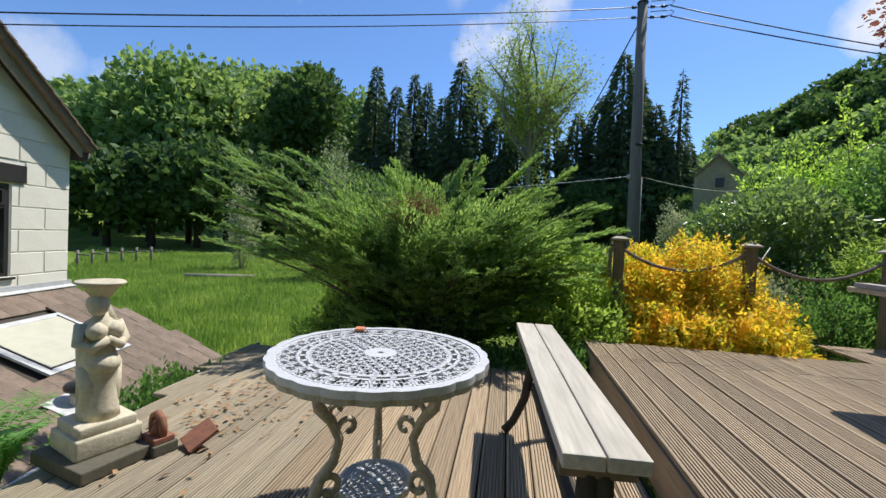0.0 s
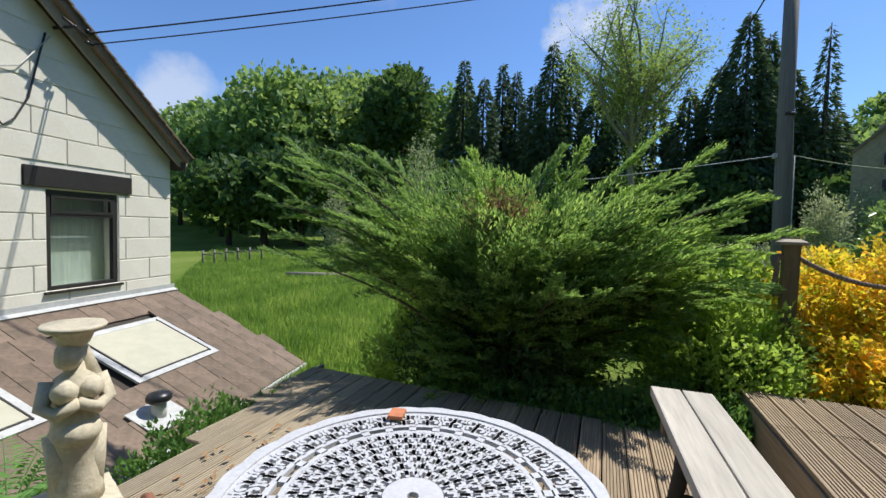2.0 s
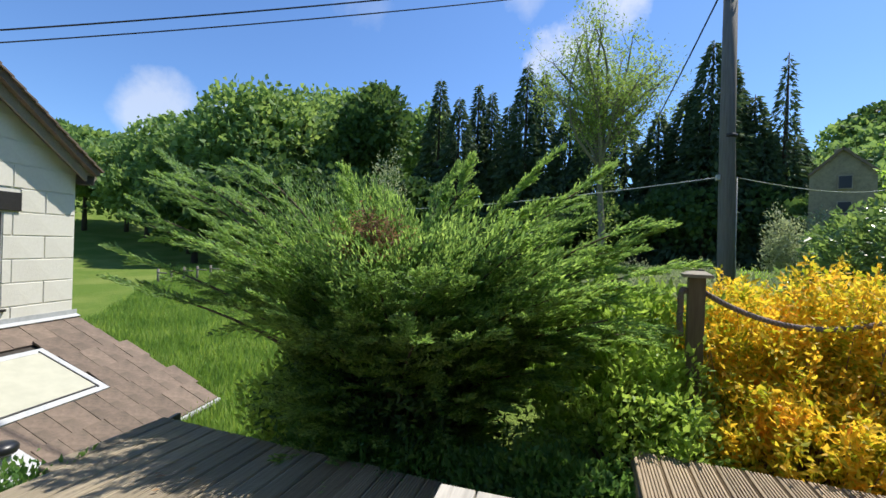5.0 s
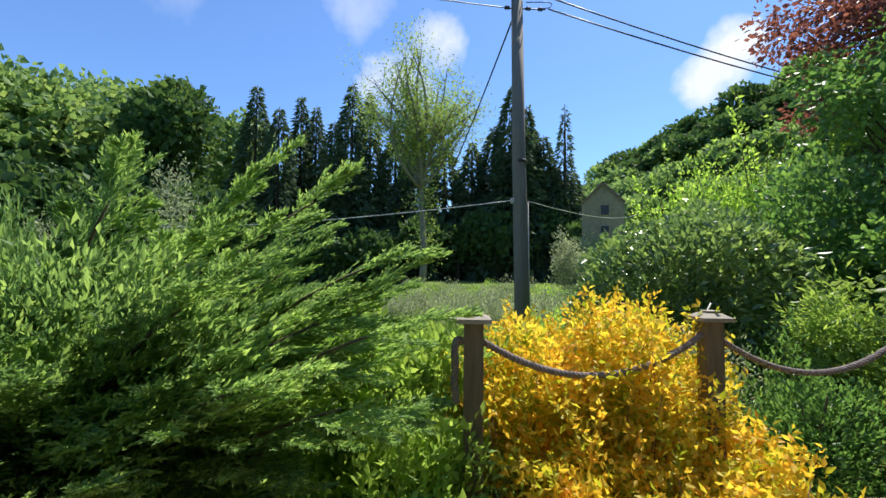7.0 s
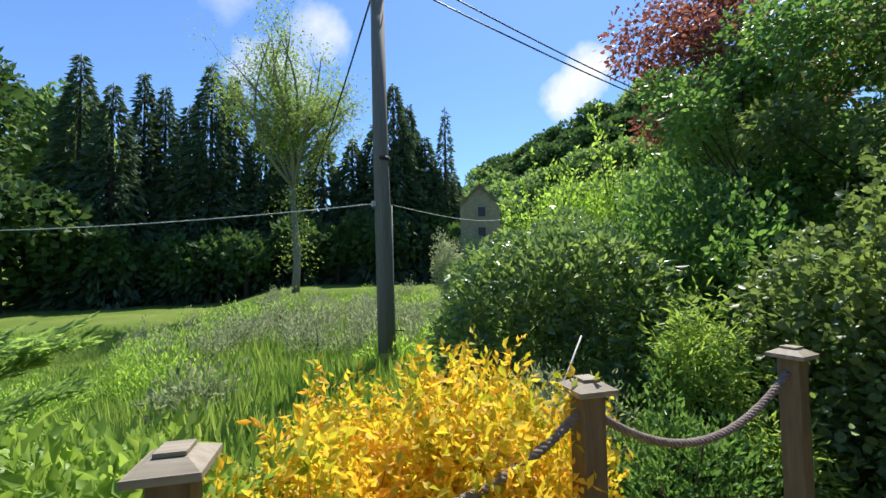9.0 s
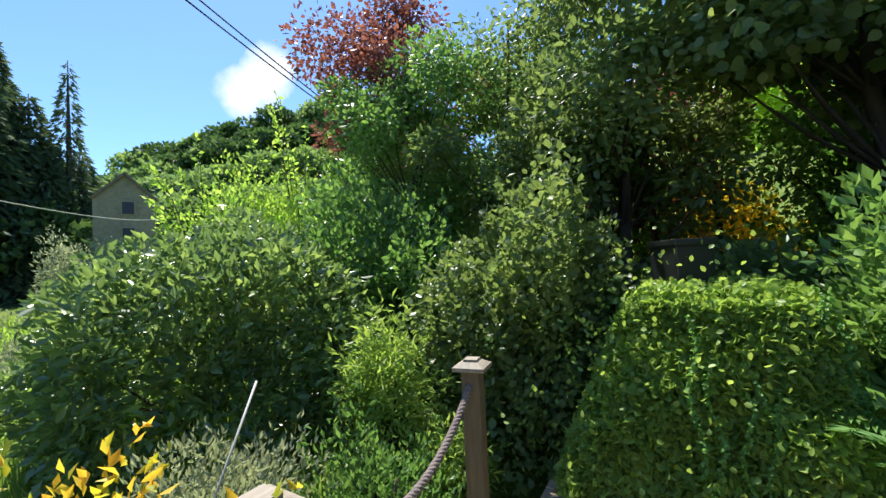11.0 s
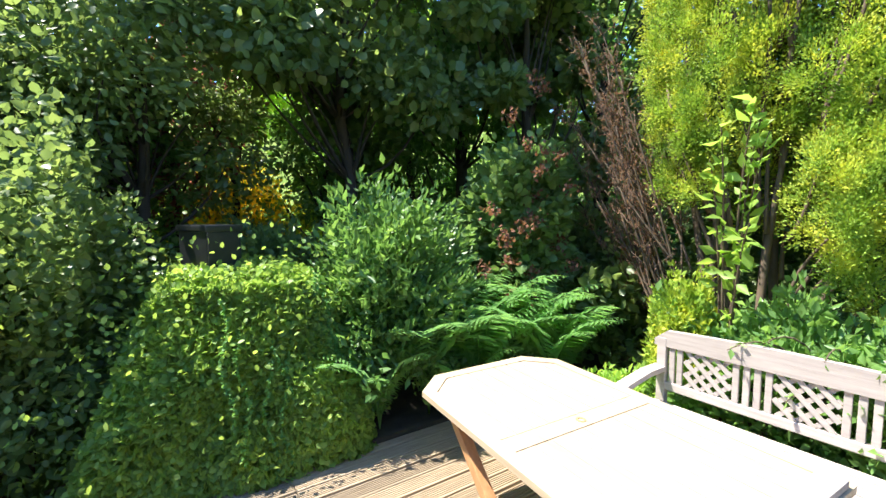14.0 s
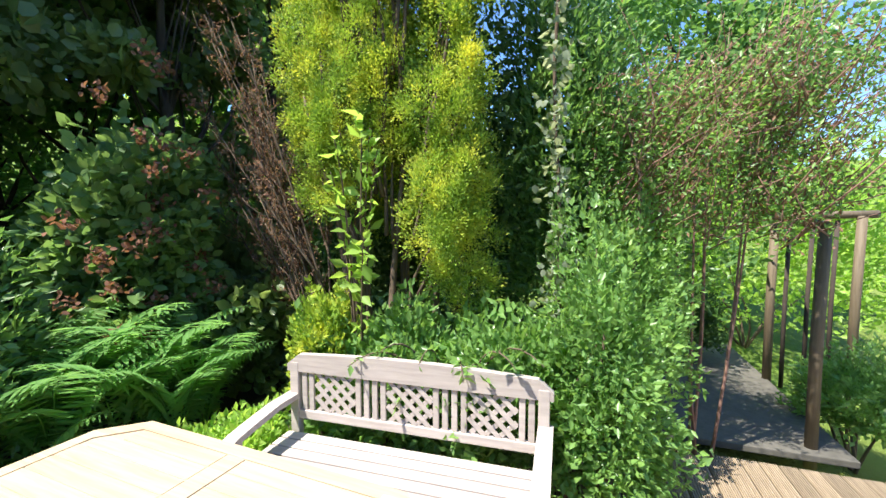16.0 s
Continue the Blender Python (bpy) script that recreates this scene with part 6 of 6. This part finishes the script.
for px, py, dist, wd, n in ((655, 128, 45, 6, 3000), (690, 160, 43, 6, 2600), (722, 138, 45, 4.5, 2400), (745, 152, 46, 5, 2400), (775, 175, 44, 6, 2600), (803, 108, 43, 6, 3000), (832, 120, 44, 5, 2600), (875, 175, 44, 6, 3000), (905, 190, 43, 6, 3000), (960, 185, 44, 6, 3000), (1010, 190, 43, 6, 3000), (1050, 160, 43, 6.5, 3200), (1085, 84, 42, 7.5, 4600), (1112, 118, 43, 6, 3400), (1145, 170, 43, 6, 3000), (1200, 230, 44, 7, 3000), (1160, 240, 42, 6, 2600)):
    fir(px, py, dist, wd * 1.4, int(n * 1.4))
fir(1188, 108, 42.5, 6.5, 1500, 1.0)


def far_tree(x, y, h, r, n, mat, size, label, group):
    b = gz(x, y)
    p = plant("woodland_tree", b, label, "tree", group)
    tubes_part("trunk", [([(0, 0, -0.5), (0, 0, h * 0.7)], [0.3, 0.1])], bark_dark, p, sides=6)
    lobes = unit(rng.normal(size=(9, 3)))
    lobes[:, 2] = np.abs(lobes[:, 2]) * 0.9 - 0.25
    cents = np.vstack([lobes * np.array((r * 0.58, r * 0.58, h * 0.30)) + np.array((0, 0, h * 0.60)), [[0, 0, h * 0.72]], [[0, 0, h * 0.42]]])
    pick = rng.integers(len(cents), size=n)
    d = unit(rng.normal(size=(n, 3)))
    rr = r * np.where(pick[:, None] >= 9, 0.72, 0.50) * (0.85 + 0.3 * ((pick * 7) % 5)[:, None] / 5)
    P = cents[pick] + d * rr * (0.72 + 0.28 * rng.random((n, 1))) * np.array((1, 1, min(1.2, h / r * 0.42)))
    P[:, 2] = np.maximum(P[:, 2], 0.1)
    D = d * 0.5 + rng.normal(size=(n, 3)) * 0.6 + np.array((0, 0, 0.1))
    leaves("crown", P, D, size * (0.6 + 0.8 * rng.random(n)), mat, p, aspect=0.75, fold=0.3)


# edge-of-field broadleaf trees by their place and top
for px, py, dist, r, mat, n in ((120, 185, 60, 6, leaf_wood, 4500), (170, 205, 52, 5, leaf_wood, 4500), (215, 190, 55, 5.5, leaf_wood, 4500), (265, 128, 48, 6, leaf_wood, 6000), (335, 124, 47, 6, leaf_wood, 6000), (400, 130, 48, 5.5, leaf_wood, 5500), (430, 118, 60, 6, leaf_wood, 4500), (480, 125, 62, 6, leaf_wood, 4500), (545, 116, 47, 5.4, leaf_wood_dark, 8000), (625, 138, 58, 4.5, leaf_wood, 4000), (190, 300, 42, 5, leaf_wood_dark, 5000), (270, 290, 41, 5, leaf_wood_dark, 5000), (350, 270, 41, 5.5, leaf_wood_dark, 5500), (430, 280, 42, 5, leaf_wood_dark, 5000), (500, 290, 42, 5, leaf_wood_dark, 5000), (590, 300, 41, 5, leaf_wood_dark, 5000), (70, 250, 60, 6, leaf_wood, 4000), (20, 260, 65, 6, leaf_wood, 4000), (-80, 220, 65, 7, leaf_wood, 4000), (1250, 300, 50, 4, leaf_wood_dark, 3500), (1290, 330, 55, 4, leaf_wood, 3500)):
    x, y = at_view(px, dist)
    far_tree(x, y, z_view(py, px, dist) - ground_z(x, y), r, n, mat, 0.62, "broadleaf tree at the edge of the meadow", "trees round the meadow")
for px in range(640, 1260, 44):     # dark undergrowth below the firs
    x, y = at_view(px + rng.normal() * 8, 39 + rng.random() * 3)
    far_tree(x, y, 4.5 + 2.5 * rng.random(), 2.6, 1500, leaf_wood_dark, 0.5, "dark undergrowth below the firs", "bushes below the firs")
# tree-covered slopes: by bearing, distance and height of the crown's top
for az, dist, el in [(a, 95 + 25 * rng.random(), None) for a in range(-75, -20, 4)]:
    x, y = bearing(az, dist).xy
    far_tree(x, y, max(6.0, dist * math.tan(radians(10.5 + 2.5 * smooth(-54, -42, az) + rng.random())) - ground_z(x, y)), 6.5, 1500, leaf_wood, 1.2, "tree on the far wooded hillside", "hillside trees")
for ring, (dist, step) in enumerate(((75, 3.6), (95, 3.0), (120, 2.6), (150, 2.3))):
    a = 19.0
    while a < 62:
        x, y = bearing(a + rng.normal() * 0.6, dist + rng.normal() * 4).xy
        top = 10.2 + 11 * smooth(16, 44, a)
        want = dist * math.tan(radians(top)) * (0.45 + 0.55 * ring / 3)
        h = max(7.0, min(27.0, want - ground_z(x, y) + rng.normal() * 1.2))
        far_tree(x, y, h, 5.0 + 0.022 * dist, 1600, leaf_wood if rng.random() < 0.6 else leaf_wood_dark, 0.008 * dist + 0.25, "tree on the far wooded hillside", "hillside trees")
        a += step


def ash_tree():
    x, y = at_view(930, 30)
    b = gz(x, y)
    h = z_view(32, 930, 30) - b[2]
    p = plant("airy_tree", b, "tall airy tree with sparse light leaves and pale limbs", "tree")
    runs, ends = [], []
    trunk = [Vector((0.12 * math.sin(k), 0.1 * math.cos(k * 1.7), h * 0.62 * k / 8 - (0.3 if k == 0 else 0))) for k in range(9)]
    runs.append((trunk, [0.26 - 0.02 * k for k in range(9)]))
    for k in range(46):
        s = trunk[rng.integers(5, 9)]
        d = unit(rng.normal(size=(1, 3)))[0]
        c = Vector((d[0] * 3.6, d[1] * 3.6, h - 4.3 + d[2] * 2.9))
        if c.z < s.z + 0.6:
            c.z = s.z + 0.6 + rng.random()
        run = limb_runs(s, [c], 0.12, 0.03, 0.12, 7)
        runs += run
        for q in run[0][0][3:]:
            for j in range(2):
                e = q + Vector(rng.normal(size=3)) * 0.65 + Vector((0, 0, 0.15))
                runs += limb_runs(q, [e], 0.02, 0.006, 0.1, 3)
                ends.append(e)
    for k in range(22):      # leaves down the ivy-free trunk
        ends.append(trunk[rng.integers(2, 7)] + Vector(rng.normal(size=3)) * 0.5)
    tubes_part("branchwork", runs, bark_pale, p, sides=5)
    E = np.array(ends)
    n = 17000
    P = E[rng.integers(len(E), size=n)] + rng.normal(size=(n, 3)) * 0.42
    leaves("crown", P, rng.normal(size=(n, 3)) + np.array((0, 0, -0.2)), 0.17 * (0.6 + 0.8 * rng.random(n)), leaf_ash, p, aspect=0.5)


ash_tree()
for px, py, dist in ((1240, 340, 26), (1190, 350, 24), (430, 350, 24), (590, 265, 20)):
    x, y = at_view(px, dist)
    zt = z_view(py, px, dist)
    zb = ground_z(x, y)
    shrub("silver_willow", (x, y, (zt + zb) / 2), (0.8, 0.8, (zt - zb) / 2), 3500, 0.14, leaf_silver, "small silver-leaved willow in the meadow", "tree", aspect=0.35, lump=0.4, low=-1, depth=0.8)


# far stone house
far_house = thing("far_house", pose(12.3, 27.0, ground_z(12.3, 27.0), 0, 0, -24), "yellow stone house with small windows among trees", "house")
bm = bmesh.new()
hw, hd, he, hr = 1.1, 2.4, 4.9, 6.0
vs = [bm.verts.new((x, y, z)) for y in (-hd, hd) for x, z in ((-hw, -0.6), (hw, -0.6), (hw, he), (0, hr), (-hw, he))]
for q in ((0, 1, 2, 3, 4), (9, 8, 7, 6, 5), (0, 5, 6, 1), (1, 6, 7, 2), (4, 9, 5, 0), (2, 7, 8, 3), (3, 8, 9, 4)):
    bm.faces.new([vs[i] for i in q])
bmesh.ops.recalc_face_normals(bm, faces=bm.faces)
part("wall", bm, house_stone, far_house)
for s in (-1, 1):
    box_part("roof", (1.65, 2 * hd + 0.3, 0.1), Matrix.Translation((s * hw / 2, 0, (he + hr) / 2 + 0.07)) @ Matrix.Rotation(s * 0.785, 4, "Y"), roof_slate, far_house, 0)
for x, z in ((0.1, 3.4), (0.1, 4.55), (-0.6, 1.6), (0.6, 1.6)):
    w = box_part("window", (0.5, 0.1, 0.62), Matrix.Translation((x, -hd - 0.02, z)), cap_wood, far_house, 0.01)
    box_part("pane", (0.42, 0.04, 0.53), Matrix.Translation((x, -hd - 0.06, z)), black_plastic, w, 0)
box_part("chimney", (0.6, 0.6, 1.2), Matrix.Translation((0, 2.2, hr + 0.3)), house_stone, far_house, 0.02)

# field rails and a fallen log in the meadow
for k in range(6):
    x, y = at_view(140 + 26 * k, 27 + 0.4 * k)
    r = plant("field_rail", gz(x, y), "weathered post and rail in the meadow", "fence", "rails across the meadow")
    tubes_part("post", [([(0, 0, -0.2), (0, 0, 0.85)], 0.06)], pole_wood, r)
    tubes_part("rail", [([(0, -0.05, 0.65), (0.95, -0.25, 0.68)], 0.04)], pole_wood, r)
x, y = at_view(330, 21)
tagged(tubes_part("log", [([Vector(gz(x, y, 0.12)), Vector(gz(x + 1.4, y + 0.5, 0.15)), Vector(gz(x + 2.4, y + 1.4, 0.12))], [0.14, 0.12, 0.07])], bark_pale, sides=8), "fallen pale log lying in the meadow", "log")

# thin canes by the glossy bush, near leaf at the fence
tagged(tubes_part("cane", [([Vector((3.1, 5.9, 0.1)), Vector((3.2, 5.95, 0.75)), Vector((3.5, 6.0, 1.25))], 0.006)], pale_cable, sides=5), "thin pale bent cane behind the post", "cane")

# ---- deck boards, last ----
long_boards = {}


def lay(parent, mat, x, y0, y1, z, tag):
    key = (tag, round(y1 - y0, 1))
    if key not in long_boards:
        long_boards[key] = board_mesh("board", y1 - y0, mat)
    board(long_boards[key], parent, x, (y0 + y1) / 2, z)


x = 0.96 - 0.045 - 0.068
while x > -2.35:
    south = -0.4 if x > -1.72 else 1.0 + (-1.75 - x) / 0.24
    if south < 3.5:
        lay(lower, deck_grey if x < -0.9 else deck_brown, x, south, 3.98, 0.0, "low" if x < -0.9 else "low2")
    x -= PITCH
x = 0.96 + 0.068
while x < 5.35:
    joint = 3.72
    north = 4.28 if x < 3.4 else 4.95
    lay(upper, deck_brown, x, 0.15 if x < 1.6 else -0.1, joint - 0.003, UP, "up")
    lay(upper, deck_brown, x, joint + 0.003, north, UP, "up2")
    x += PITCH
box_part("fascia", (0.03, 4.1, 0.22), Matrix.Translation((0.96 - 3 + 0.01, 0.2, -0.142)), deck_brown, upper, 0.003)
box_part("joists", (4.3, 4.3, 0.08), Matrix.Translation((0.25, 0.1, -0.09)), deck_dark, upper, 0)
box_part("joists", (2.4, 4.2, 0.08), Matrix.Translation((-0.25, 0.85, -0.085)), deck_dark, lower, 0)
box_part("edge_board", (0.03, 2.6, 0.12), Matrix.Translation((-2.06, 1.85, -0.08)) @ Matrix.Rotation(radians(13), 4, "Z"), cap_wood, lower, 0.003)
